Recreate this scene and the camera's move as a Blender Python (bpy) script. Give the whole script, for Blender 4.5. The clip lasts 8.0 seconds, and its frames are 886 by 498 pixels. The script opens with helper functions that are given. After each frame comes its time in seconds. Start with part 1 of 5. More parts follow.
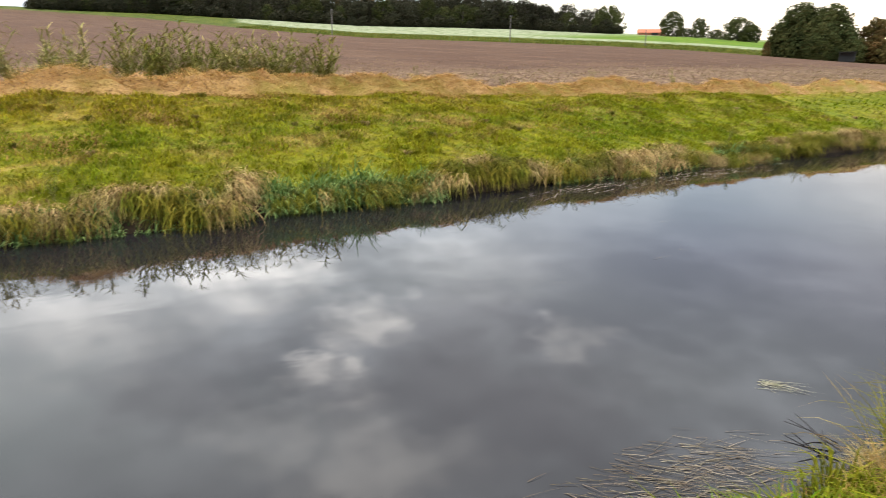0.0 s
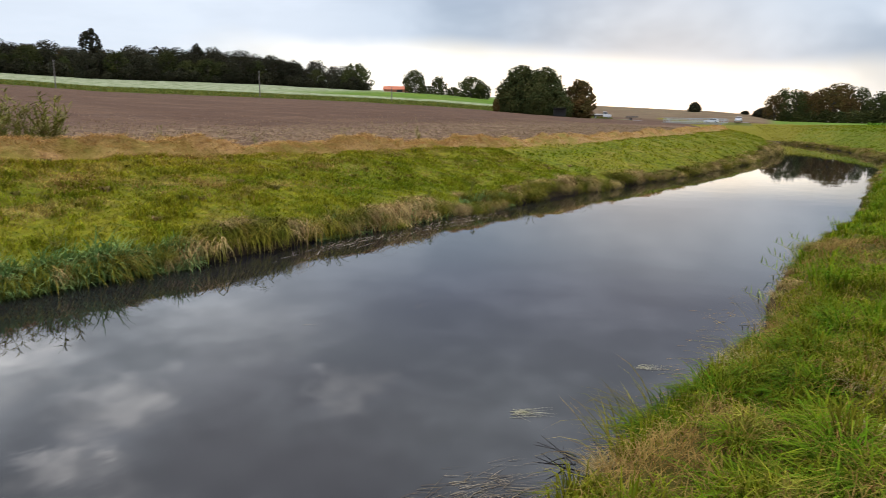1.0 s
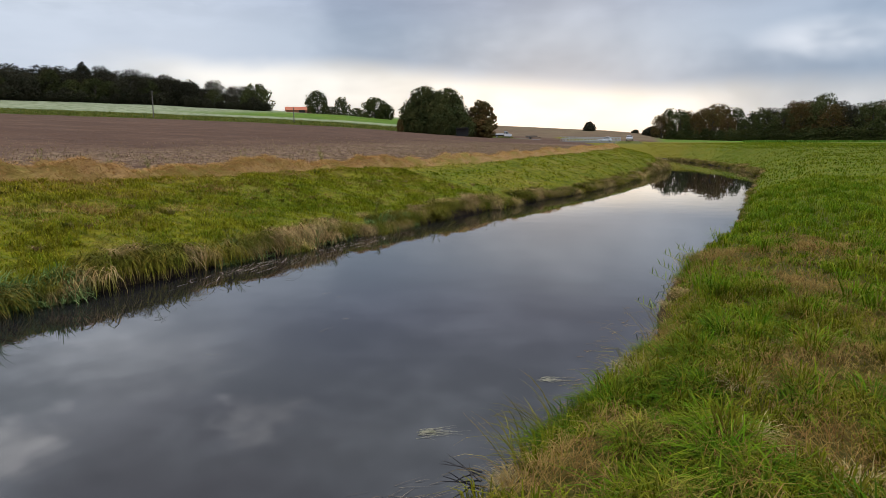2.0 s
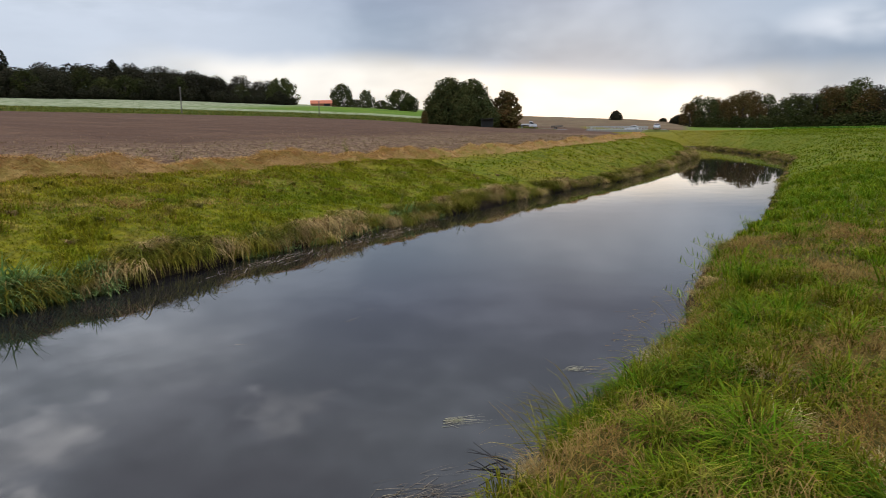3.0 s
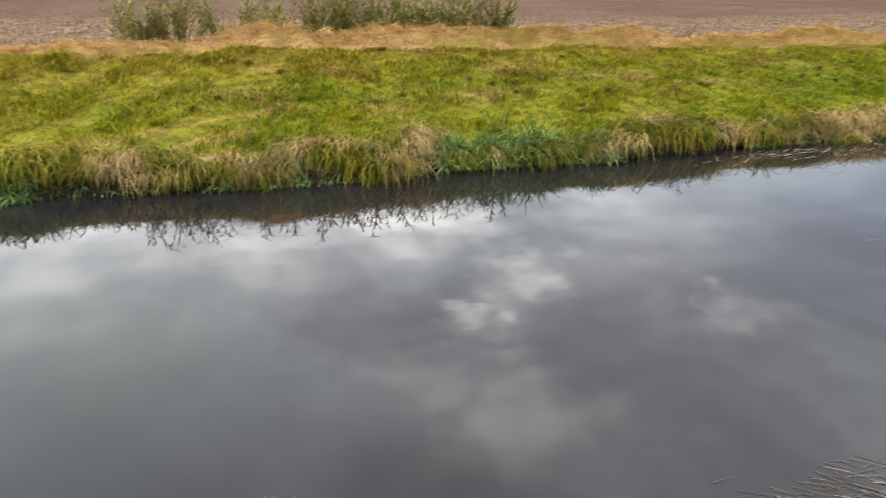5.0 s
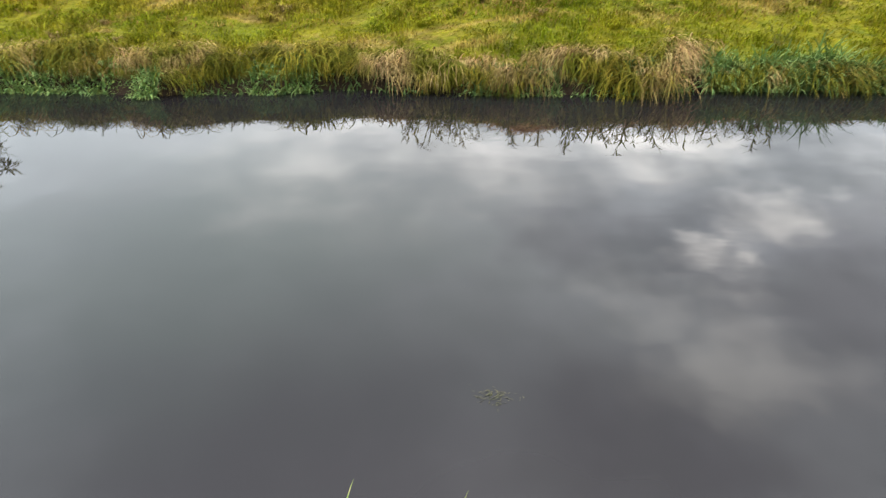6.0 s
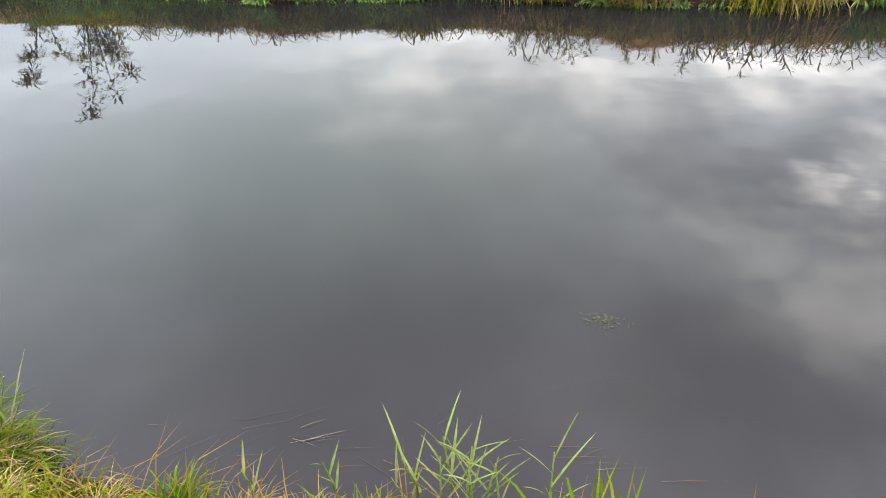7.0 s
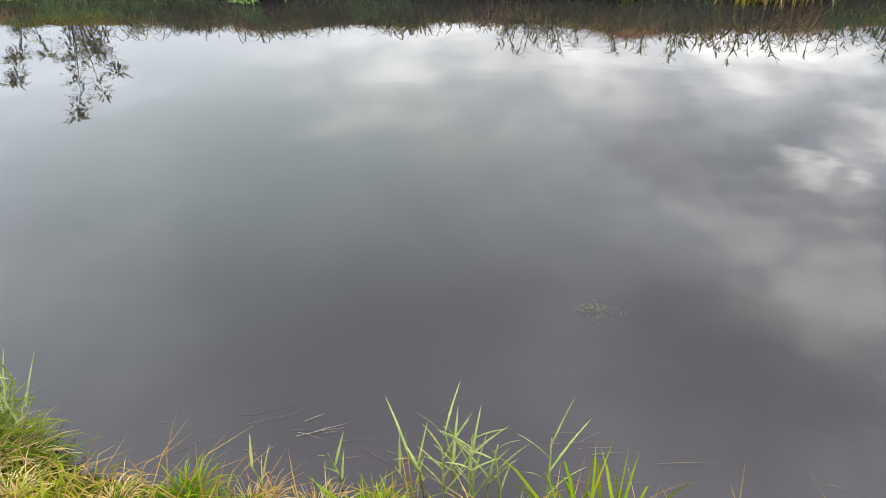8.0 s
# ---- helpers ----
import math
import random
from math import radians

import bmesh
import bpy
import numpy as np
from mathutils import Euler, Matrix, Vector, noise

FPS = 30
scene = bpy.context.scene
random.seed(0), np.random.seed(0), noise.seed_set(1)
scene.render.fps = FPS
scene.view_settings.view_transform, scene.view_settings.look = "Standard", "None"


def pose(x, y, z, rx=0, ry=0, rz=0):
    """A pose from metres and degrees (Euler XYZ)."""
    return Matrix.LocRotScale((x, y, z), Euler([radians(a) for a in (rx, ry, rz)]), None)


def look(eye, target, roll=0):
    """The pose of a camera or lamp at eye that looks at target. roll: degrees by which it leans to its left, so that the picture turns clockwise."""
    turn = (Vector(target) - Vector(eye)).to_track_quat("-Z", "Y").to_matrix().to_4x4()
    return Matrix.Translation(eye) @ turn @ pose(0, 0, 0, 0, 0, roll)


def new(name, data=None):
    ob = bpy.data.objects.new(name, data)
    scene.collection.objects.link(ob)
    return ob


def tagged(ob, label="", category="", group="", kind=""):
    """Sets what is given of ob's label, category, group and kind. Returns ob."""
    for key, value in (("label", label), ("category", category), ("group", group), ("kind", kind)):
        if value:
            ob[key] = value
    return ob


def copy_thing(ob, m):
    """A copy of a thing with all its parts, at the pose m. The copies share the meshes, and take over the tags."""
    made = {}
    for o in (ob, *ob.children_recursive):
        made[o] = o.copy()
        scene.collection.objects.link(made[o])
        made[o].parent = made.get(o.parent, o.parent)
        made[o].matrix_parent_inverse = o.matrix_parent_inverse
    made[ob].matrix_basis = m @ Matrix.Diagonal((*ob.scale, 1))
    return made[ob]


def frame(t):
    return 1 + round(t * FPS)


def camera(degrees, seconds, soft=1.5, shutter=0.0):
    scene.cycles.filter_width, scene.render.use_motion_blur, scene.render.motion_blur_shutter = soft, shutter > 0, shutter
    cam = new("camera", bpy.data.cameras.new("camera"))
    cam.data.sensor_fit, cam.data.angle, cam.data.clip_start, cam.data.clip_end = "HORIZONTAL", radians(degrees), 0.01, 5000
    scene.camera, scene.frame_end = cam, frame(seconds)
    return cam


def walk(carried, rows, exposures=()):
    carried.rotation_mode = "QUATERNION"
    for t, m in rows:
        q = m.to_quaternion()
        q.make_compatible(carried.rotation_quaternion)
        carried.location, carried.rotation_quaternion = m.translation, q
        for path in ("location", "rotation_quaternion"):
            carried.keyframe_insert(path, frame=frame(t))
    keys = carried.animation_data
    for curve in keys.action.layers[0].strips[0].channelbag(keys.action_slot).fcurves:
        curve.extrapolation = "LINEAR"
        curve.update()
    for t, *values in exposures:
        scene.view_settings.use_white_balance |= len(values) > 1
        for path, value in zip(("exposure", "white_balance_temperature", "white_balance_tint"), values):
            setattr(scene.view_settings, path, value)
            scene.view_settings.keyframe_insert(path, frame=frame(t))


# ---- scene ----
cam = camera(67.5, 8.0, soft=0.5, shutter=0.2)
# seconds, x, y, z, yaw, pitch, roll
ROWS = [
    (0.0, -0.151, 0.068, 2.064, 53.73, -14.85, 0.70),
    (0.5, -0.071, -0.012, 2.146, 42.53, -12.54, 1.40),
    (1.0, -0.028, -0.018, 2.188, 33.33, -10.25, 0.19),
    (1.5, 0.004, 0.001, 2.200, 26.97, -8.86, 0.00),
    (1.7, 0.013, -0.000, 2.206, 25.35, -8.49, -0.26),
    (2.8, 0.046, 0.011, 2.176, 25.93, -9.03, -1.04),
    (3.0, 0.033, 0.013, 2.176, 27.57, -9.26, -1.13),
    (3.5, -0.000, 0.034, 2.163, 32.08, -9.78, -0.95),
    (4.0, -0.060, -0.014, 2.166, 40.69, -11.71, 0.02),
    (4.2, -0.100, 0.000, 2.150, 46.00, -13.05, -0.00),
    (4.5, -0.180, 0.024, 2.120, 55.46, -15.08, -0.10),
    (4.6, -0.205, 0.024, 2.114, 57.99, -15.59, -0.11),
    (5.0, -0.342, 0.032, 2.120, 68.03, -18.93, -0.00),
    (5.2, -0.409, 0.035, 2.116, 73.20, -20.32, -0.22),
    (6.3, -0.366, -0.118, 2.122, 93.20, -28.60, -1.19),
    (6.5, -0.385, -0.128, 2.099, 95.19, -30.07, -1.62),
    (7.0, -0.426, -0.165, 2.063, 98.78, -33.00, -2.21),
    (7.5, -0.404, -0.180, 2.080, 100.44, -33.77, -3.02),
    (8.0, -0.367, -0.175, 2.116, 97.97, -33.67, -3.01),
]
EXPOSURES = [(0.0, 0.45, 6500, 10), (0.5, 0.38, 6400, 10), (1.0, -0.25, 6200, 11), (1.5, -0.6, 6100, 12), (3.0, -0.6, 6100, 12), (3.5, -0.58, 6150, 12), (4.0, -0.5, 6300, 11), (4.5, 0.0, 6500, 10), (5.2, 0.48, 6500, 10), (6.3, 0.48, 6500, 9), (7.0, 0.7, 6500, 10), (8.0, 0.82, 6500, 10)]
walk(cam, [(t, pose(x, y, z, 90 + pitch, 0, yaw) @ pose(0, 0, 0, 0, 0, roll)) for t, x, y, z, yaw, pitch, roll in ROWS], EXPOSURES)


# ---- node helpers ----
class Net:
    """Short calls for a node tree."""

    def __init__(self, tree):
        self.t = tree
        tree.nodes.clear()

    def add(self, kind, **settings):
        n = self.t.nodes.new(kind)
        for k, v in settings.items():
            setattr(n, k, v)
        return n

    def link(self, a, b):
        self.t.links.new(a, b)

    def put(self, socket, v):
        if isinstance(v, (int, float)):
            socket.default_value = v
        elif isinstance(v, (tuple, list)):
            socket.default_value = (*v, 1.0) if len(v) == 3 and len(socket.default_value) == 4 else v
        else:
            self.link(v, socket)

    def math(self, op, a, b=0.0, c=0.0, clamp=False):
        n = self.add("ShaderNodeMath", operation=op, use_clamp=clamp)
        self.put(n.inputs[0], a), self.put(n.inputs[1], b), self.put(n.inputs[2], c)
        return n.outputs[0]

    def ramp(self, fac, lo, hi):
        n = self.add("ShaderNodeMapRange", interpolation_type="SMOOTHSTEP")
        self.put(n.inputs[0], fac), self.put(n.inputs[1], lo), self.put(n.inputs[2], hi)
        return n.outputs[0]

    def mix(self, fac, a, b, blend="MIX"):
        n = self.add("ShaderNodeMix", data_type="RGBA", blend_type=blend)
        self.put(n.inputs[0], fac), self.put(n.inputs[6], a), self.put(n.inputs[7], b)
        return n.outputs[2]

    def noise(self, vec, scale, detail=3.0, rough=0.55, distortion=0.0):
        n = self.add("ShaderNodeTexNoise")
        if vec is not None:
            self.link(vec, n.inputs["Vector"])
        n.inputs["Scale"].default_value, n.inputs["Detail"].default_value = scale, detail
        n.inputs["Roughness"].default_value, n.inputs["Distortion"].default_value = rough, distortion
        return n.outputs["Fac"]

    def stretch(self, vec, sx, sy, sz, rot=0.0):
        n = self.add("ShaderNodeMapping")
        self.link(vec, n.inputs["Vector"])
        n.inputs["Scale"].default_value = (sx, sy, sz)
        n.inputs["Rotation"].default_value = (0, 0, rot)
        return n.outputs[0]


def material(name):
    m = bpy.data.materials.new(name)
    m.use_nodes = True
    n = Net(m.node_tree)
    out = n.add("ShaderNodeOutputMaterial")
    b = n.add("ShaderNodeBsdfPrincipled")
    n.link(b.outputs[0], out.inputs[0])
    return m, n, b


def position(n):
    return n.add("ShaderNodeNewGeometry").outputs["Position"]


def bump(n, b, height, strength, distance):
    k = n.add("ShaderNodeBump")
    k.inputs["Strength"].default_value, k.inputs["Distance"].default_value = strength, distance
    n.link(height, k.inputs["Height"])
    n.link(k.outputs[0], b.inputs["Normal"])


# ---- sky, sun ----
SUN_AZ, SUN_EL = -16.0, 7.0  # degrees: from the canal's line, above the horizon
world = bpy.data.worlds.new("sky")
scene.world = world
world.use_nodes = True
w = Net(world.node_tree)
w_out = w.add("ShaderNodeOutputWorld")
w_bg = w.add("ShaderNodeBackground")
w.link(w_bg.outputs[0], w_out.inputs[0])
sky = w.add("ShaderNodeTexSky", sky_type="NISHITA", sun_disc=False, sun_elevation=radians(SUN_EL), sun_rotation=radians(SUN_AZ))
heading = w.add("ShaderNodeTexCoord").outputs["Generated"]
sep = w.add("ShaderNodeSeparateXYZ")
w.link(heading, sep.inputs[0])
up = w.math("MAXIMUM", sep.outputs[2], 0.0)
deck = w.math("ADD", up, 0.10)
flat = w.add("ShaderNodeCombineXYZ")
w.link(w.math("DIVIDE", sep.outputs[0], deck), flat.inputs[0])
w.link(w.math("DIVIDE", sep.outputs[1], deck), flat.inputs[1])
broad = w.noise(flat.outputs[0], 0.75, 2.0, 0.5, 0.0)
fine = w.noise(flat.outputs[0], 2.6, 4.0, 0.5, 0.0)
wisp = w.add("ShaderNodeTexNoise")
w.link(flat.outputs[0], wisp.inputs["Vector"])
wisp.inputs["Scale"].default_value, wisp.inputs["Detail"].default_value = 3.2, 2.5
torn = w.add("ShaderNodeVectorMath", operation="MULTIPLY_ADD")
w.link(wisp.outputs["Color"], torn.inputs[0])
torn.inputs[1].default_value, torn.inputs[2].default_value = (0.5, 0.5, 0.0), (-0.25, -0.25, 0.0)
frayed = w.add("ShaderNodeTexNoise")
w.link(flat.outputs[0], frayed.inputs["Vector"])
frayed.inputs["Scale"].default_value, frayed.inputs["Detail"].default_value = 9.0, 3.0
fringe = w.add("ShaderNodeVectorMath", operation="MULTIPLY_ADD")
w.link(frayed.outputs["Color"], fringe.inputs[0]), w.link(torn.outputs[0], fringe.inputs[2])
fringe.inputs[1].default_value = (0.24, 0.24, 0.0)
place = w.add("ShaderNodeVectorMath", operation="ADD")
w.link(flat.outputs[0], place.inputs[0]), w.link(fringe.outputs[0], place.inputs[1])
cloud = w.math("ADD", w.math("ADD", w.math("MULTIPLY", broad, 0.36), w.math("MULTIPLY", fine, 0.42)), w.math("MULTIPLY", frayed.outputs["Fac"], 0.15))
thin = w.ramp(cloud, 0.38, 0.63)
body_col = w.mix(thin, (0.84, 0.91, 0.97), (1.80, 1.90, 2.02))
# thinner cloud high up and to the south
body_col = w.mix(w.math("MULTIPLY", w.ramp(sep.outputs[1], 0.10, -0.6), 0.5), body_col, (2.0, 2.2, 2.35))
body_col = w.mix(w.math("MULTIPLY", w.ramp(up, 0.50, 0.88), 0.9), body_col, (2.26, 2.12, 2.36))
# paler stretches, where the cloud is thinner
for cx, cy, size, depth in [(-1.75, -0.15, 0.7, 0.35), (-1.9, 2.0, 0.7, 0.38), (-0.95, 1.15, 0.5, 0.4), (-1.25, 0.18, 0.65, 0.5), (-2.5, -0.5, 1.1, 0.6), (-2.1, 0.5, 0.6, 0.3)]:
    far_off = w.add("ShaderNodeVectorMath", operation="DISTANCE")
    w.link(place.outputs[0], far_off.inputs[0])
    far_off.inputs[1].default_value = (cx, cy, 0)
    body_col = w.mix(w.math("MULTIPLY", w.ramp(far_off.outputs["Value"], size * 1.3, 0.0), depth), body_col, (1.9, 1.97, 2.02))
# a sea-green patch added to the southern cloud, to tint the water's mirror
far_off = w.add("ShaderNodeVectorMath", operation="DISTANCE")
w.link(place.outputs[0], far_off.inputs[0])
far_off.inputs[1].default_value = (-1.45, -0.45, 0)
body_col = w.mix(w.math("MULTIPLY", w.ramp(far_off.outputs["Value"], 1.1, 0.1), 0.55), body_col, (1.16, 1.42, 1.36))
# heavier, mauve-grey cloud
for cx, cy, size, depth in [(-0.83, 0.62, 0.38, 0.5), (-1.08, 1.17, 0.42, 0.5), (-1.47, 1.41, 0.30, 0.4), (-1.55, 0.52, 0.26, 0.35), (-0.75, -0.1, 0.5, 0.3)]:
    far_off = w.add("ShaderNodeVectorMath", operation="DISTANCE")
    w.link(place.outputs[0], far_off.inputs[0])
    far_off.inputs[1].default_value = (cx, cy, 0)
    body_col = w.mix(w.math("MULTIPLY", w.ramp(far_off.outputs["Value"], size * 1.2, size * 0.2), depth), body_col, (0.60, 0.56, 0.64))
# breaks in the cloud: place on the cloud deck, breadth, brightness
GAPS = [(-1.48, 0.91, 0.13, 1.0), (-1.70, 1.14, 0.20, 0.8), (-2.25, 0.95, 0.42, 0.9), (-1.30, 0.86, 0.16, 0.6), (-1.03, 0.80, 0.20, 0.55), (-0.93, 0.72, 0.16, 0.4), (-1.20, 1.60, 0.12, 0.6), (-1.28, 0.64, 0.16, 0.4), (-2.1, 0.35, 0.40, 0.5), (-2.2, -0.15, 0.60, 0.45), (-1.9, 1.75, 0.45, 0.22)]
holes = 0.0
for cx, cy, size, depth in GAPS:
    far_off = w.add("ShaderNodeVectorMath", operation="DISTANCE")
    w.link(place.outputs[0], far_off.inputs[0])
    far_off.inputs[1].default_value = (cx, cy, 0)
    holes = w.math("MAXIMUM", holes, w.math("MULTIPLY", w.ramp(far_off.outputs["Value"], size * 1.25, size * 0.1), depth))
body_col = w.mix(w.math("MULTIPLY", holes, w.ramp(fine, 0.26, 0.70)), body_col, (4.1, 3.95, 3.75))
# a slate layer lower down, and the paler foot of the sky
streak = w.ramp(w.math("ADD", w.math("MULTIPLY", broad, 0.6), w.math("MULTIPLY", fine, 0.4)), 0.36, 0.64)
slate = w.math("MULTIPLY", w.math("SUBTRACT", 1.0, w.ramp(up, 0.22, 0.46)), w.ramp(sep.outputs[1], 0.52, 0.85))
body_col = w.mix(w.math("MULTIPLY", slate, 0.85), body_col, w.mix(streak, (0.29, 0.36, 0.54), (0.52, 0.60, 0.82)))
foot = w.math("SUBTRACT", 1.0, w.ramp(up, 0.15, 0.27))
soft_mass = w.noise(w.stretch(heading, 3.2, 3.2, 5.5), 1.15, 4.0, 0.5, 0.3)
pale_side = w.math("MULTIPLY", w.ramp(sep.outputs[0], -0.48, -0.75), 0.7)
streak = w.math("ADD", w.ramp(soft_mass, 0.38, 0.62), pale_side, clamp=True)
body_col = w.mix(w.math("MULTIPLY", foot, 0.94), body_col, w.mix(w.math("MULTIPLY", pale_side, 0.8), w.mix(streak, (0.41, 0.55, 0.72), (0.70, 0.84, 1.00)), (1.22, 1.26, 1.32)))
# bright gap along the skyline round the low sun
sun_dir = Vector((math.sin(radians(SUN_AZ)) * math.cos(radians(SUN_EL)), math.cos(radians(SUN_AZ)) * math.cos(radians(SUN_EL)), math.sin(radians(SUN_EL))))
dot = w.add("ShaderNodeVectorMath", operation="DOT_PRODUCT")
w.link(heading, dot.inputs[0])
dot.inputs[1].default_value = sun_dir
near_sun = w.ramp(dot.outputs["Value"], 0.76, 0.90)
lift = w.math("MULTIPLY", w.ramp(sep.outputs[0], -0.12, -0.66), 0.042)
gap = w.math("MULTIPLY", w.math("SUBTRACT", 1.0, w.ramp(w.math("ADD", up, w.math("SUBTRACT", w.math("MULTIPLY", w.math("SUBTRACT", soft_mass, 0.5), 0.07), lift)), 0.062, 0.098)), w.math("MULTIPLY", near_sun, w.math("SUBTRACT", 1.0, w.math("MULTIPLY", w.ramp(sep.outputs[0], -0.14, 0.08), 0.55))), clamp=True)
body_col = w.mix(w.math("MULTIPLY", gap, 0.95), body_col, w.mix(w.ramp(soft_mass, 0.36, 0.60), (1.12, 1.08, 0.98), (1.75, 1.65, 1.45)))
# a small torn break higher up beside it
break_way = w.add("ShaderNodeVectorMath", operation="DISTANCE")
w.link(w.stretch(heading, 1.0, 1.0, 3.2), break_way.inputs[0])
break_way.inputs[1].default_value = (0.075, 0.99, 0.43)
body_col = w.mix(w.math("MULTIPLY", w.math("MULTIPLY", w.ramp(break_way.outputs["Value"], 0.12, 0.01), w.ramp(soft_mass, 0.36, 0.62)), 0.8), body_col, (1.5, 1.53, 1.55))
clear = w.mix(1.0, sky.outputs[0], (0.10, 0.10, 0.10), "MULTIPLY")
w.link(w.mix(0.9, clear, body_col), w_bg.inputs[0])
w_bg.inputs[1].default_value = 1.0

sun = new("sun", bpy.data.lights.new("sun", "SUN"))
# the sun itself is behind thick cloud: what is left comes softly from overhead
sun.data.energy, sun.data.angle, sun.data.color = 0.6, radians(40), (1.0, 0.96, 0.90)
sun.matrix_world = look((-2.0, 7.0, 50.0), (0, 0, 0))


# ---- materials ----
def soft_colour(n, pos, a, b, c, scale):
    """Three colours mingled over broad and fine patches."""
    x = n.mix(n.ramp(n.noise(pos, scale, 3.0), 0.35, 0.65), a, b)
    return n.mix(n.ramp(n.noise(pos, scale * 5.3, 2.0), 0.45, 0.75), x, c)


STRAW, PALE = (0.33, 0.208, 0.052), (0.43, 0.298, 0.088)


def grass_colour(n, pos):
    """Mown sward: fresh green with yellowed swathes and straw."""
    green = soft_colour(n, pos, (0.125, 0.175, 0.007), (0.215, 0.220, 0.010), (0.080, 0.130, 0.006), 0.8)
    olive = soft_colour(n, pos, (0.25, 0.205, 0.014), (0.33, 0.24, 0.030), (0.17, 0.155, 0.010), 1.7)
    along = n.add("ShaderNodeSeparateXYZ")
    n.link(pos, along.inputs[0])
    lush = n.math("MULTIPLY", n.ramp(n.math("ADD", along.outputs[1], n.math("MULTIPLY", n.noise(pos, 0.5, 2.0), 6.0)), 11.0, 19.0), 0.58)
    col = n.mix(n.ramp(n.noise(n.stretch(pos, 1.0, 0.4, 1.0), 0.55, 3.0, 0.6), 0.48, 0.66), green, n.mix(0.35, olive, green))
    col = n.mix(lush, col, soft_colour(n, pos, (0.115, 0.180, 0.005), (0.180, 0.220, 0.007), (0.085, 0.140, 0.006), 0.8))
    worn = n.ramp(n.noise(n.stretch(pos, 1.0, 0.45, 1.0), 1.1, 5.0, 0.7), 0.53, 0.65)
    col = n.mix(n.math("MULTIPLY", n.math("MULTIPLY", worn, n.math("MULTIPLY_ADD", n.ramp(along.outputs[0], -7.0, -4.0), -0.45, 0.8)), n.math("SUBTRACT", 1.0, lush)), col, soft_colour(n, pos, (0.35, 0.25, 0.07), (0.44, 0.32, 0.11), (0.25, 0.18, 0.045), 2.5))
    far_side = n.ramp(along.outputs[0], -4.0, -7.0)
    upper = n.ramp(n.math("ADD", along.outputs[0], n.math("MULTIPLY", n.noise(pos, 0.9, 3.0), 2.4)), -10.6, -13.0)
    col = n.mix(n.math("MULTIPLY", n.math("MULTIPLY", far_side, n.math("MULTIPLY_ADD", lush, -0.35, 1.0)), n.math("MULTIPLY_ADD", upper, 0.5, 0.26)), col, soft_colour(n, pos, (0.24, 0.195, 0.012), (0.30, 0.225, 0.020), (0.15, 0.15, 0.009), 1.3))
    col = n.mix(n.math("MULTIPLY_ADD", far_side, -0.35, 0.35), col, soft_colour(n, pos, (0.10, 0.165, 0.005), (0.17, 0.20, 0.008), (0.06, 0.11, 0.005), 2.2))
    # clumps: darker and lighter growth a hand or two across
    clump = n.math("MULTIPLY_ADD", n.ramp(n.noise(pos, 4.2, 3.0, 0.6), 0.34, 0.64), 0.62, 0.68)
    tone = n.add("ShaderNodeHueSaturation")
    n.put(tone.inputs["Value"], clump), n.put(tone.inputs["Saturation"], 1.0), n.put(tone.inputs["Color"], col)
    return tone.outputs[0]


def make_blade_material(name, colour, spread=0.35):
    m, n, b = material(name)
    pos = position(n)
    isle = n.add("ShaderNodeNewGeometry").outputs["Random Per Island"]
    col = colour(n, pos)
    hsv = n.add("ShaderNodeHueSaturation")
    each = n.add("ShaderNodeObjectInfo").outputs["Random"]
    n.put(hsv.inputs["Value"], n.math("MULTIPLY", n.math("MULTIPLY_ADD", isle, spread * 2, 1.0 - spread), n.math("MULTIPLY_ADD", each, 0.5, 0.75)))
    n.put(hsv.inputs["Hue"], n.math("MULTIPLY_ADD", n.math("FRACT", n.math("MULTIPLY", isle, 7.31)), 0.035, 0.4825))
    n.put(hsv.inputs["Color"], col)
    n.link(hsv.outputs[0], b.inputs["Base Color"])
    b.inputs["Roughness"].default_value = 0.75
    b.inputs["Specular IOR Level"].default_value = 0.03
    glow = n.add("ShaderNodeBsdfTranslucent")
    n.link(hsv.outputs[0], glow.inputs[0])
    both = n.add("ShaderNodeMixShader")
    both.inputs[0].default_value = 0.14
    n.link(b.outputs[0], both.inputs[1]), n.link(glow.outputs[0], both.inputs[2])
    n.link(both.outputs[0], n.t.nodes["Material Output"].inputs[0])
    return m


def straw_colour(n, pos):
    return soft_colour(n, pos, STRAW, PALE, (0.15, 0.08, 0.022), 1.6)


M_GRASS = make_blade_material("grass_blades", grass_colour, 0.4)
M_STRAW = make_blade_material("dry_straw", straw_colour)
M_REED = make_blade_material("blue_green_reed", lambda n, p: soft_colour(n, p, (0.15, 0.255, 0.075), (0.22, 0.34, 0.115), (0.28, 0.31, 0.07), 3.0))
M_FRESH = make_blade_material("fresh_reed_leaf", lambda n, p: soft_colour(n, p, (0.20, 0.31, 0.07), (0.32, 0.41, 0.12), (0.46, 0.43, 0.19), 6.0), 0.25)
M_TUSSOCK = make_blade_material("tussock_grass", lambda n, p: n.mix(n.ramp(n.noise(p, 1.1, 3.0), 0.45, 0.60), soft_colour(n, p, (0.13, 0.138, 0.014), (0.215, 0.18, 0.022), (0.06, 0.075, 0.006), 2.0), soft_colour(n, p, (0.33, 0.23, 0.08), (0.44, 0.33, 0.14), (0.15, 0.09, 0.032), 3.0)), 0.55)
M_WEED = make_blade_material("weed_leaf", lambda n, p: soft_colour(n, p, (0.14, 0.165, 0.025), (0.22, 0.215, 0.045), (0.29, 0.24, 0.08), 2.0))


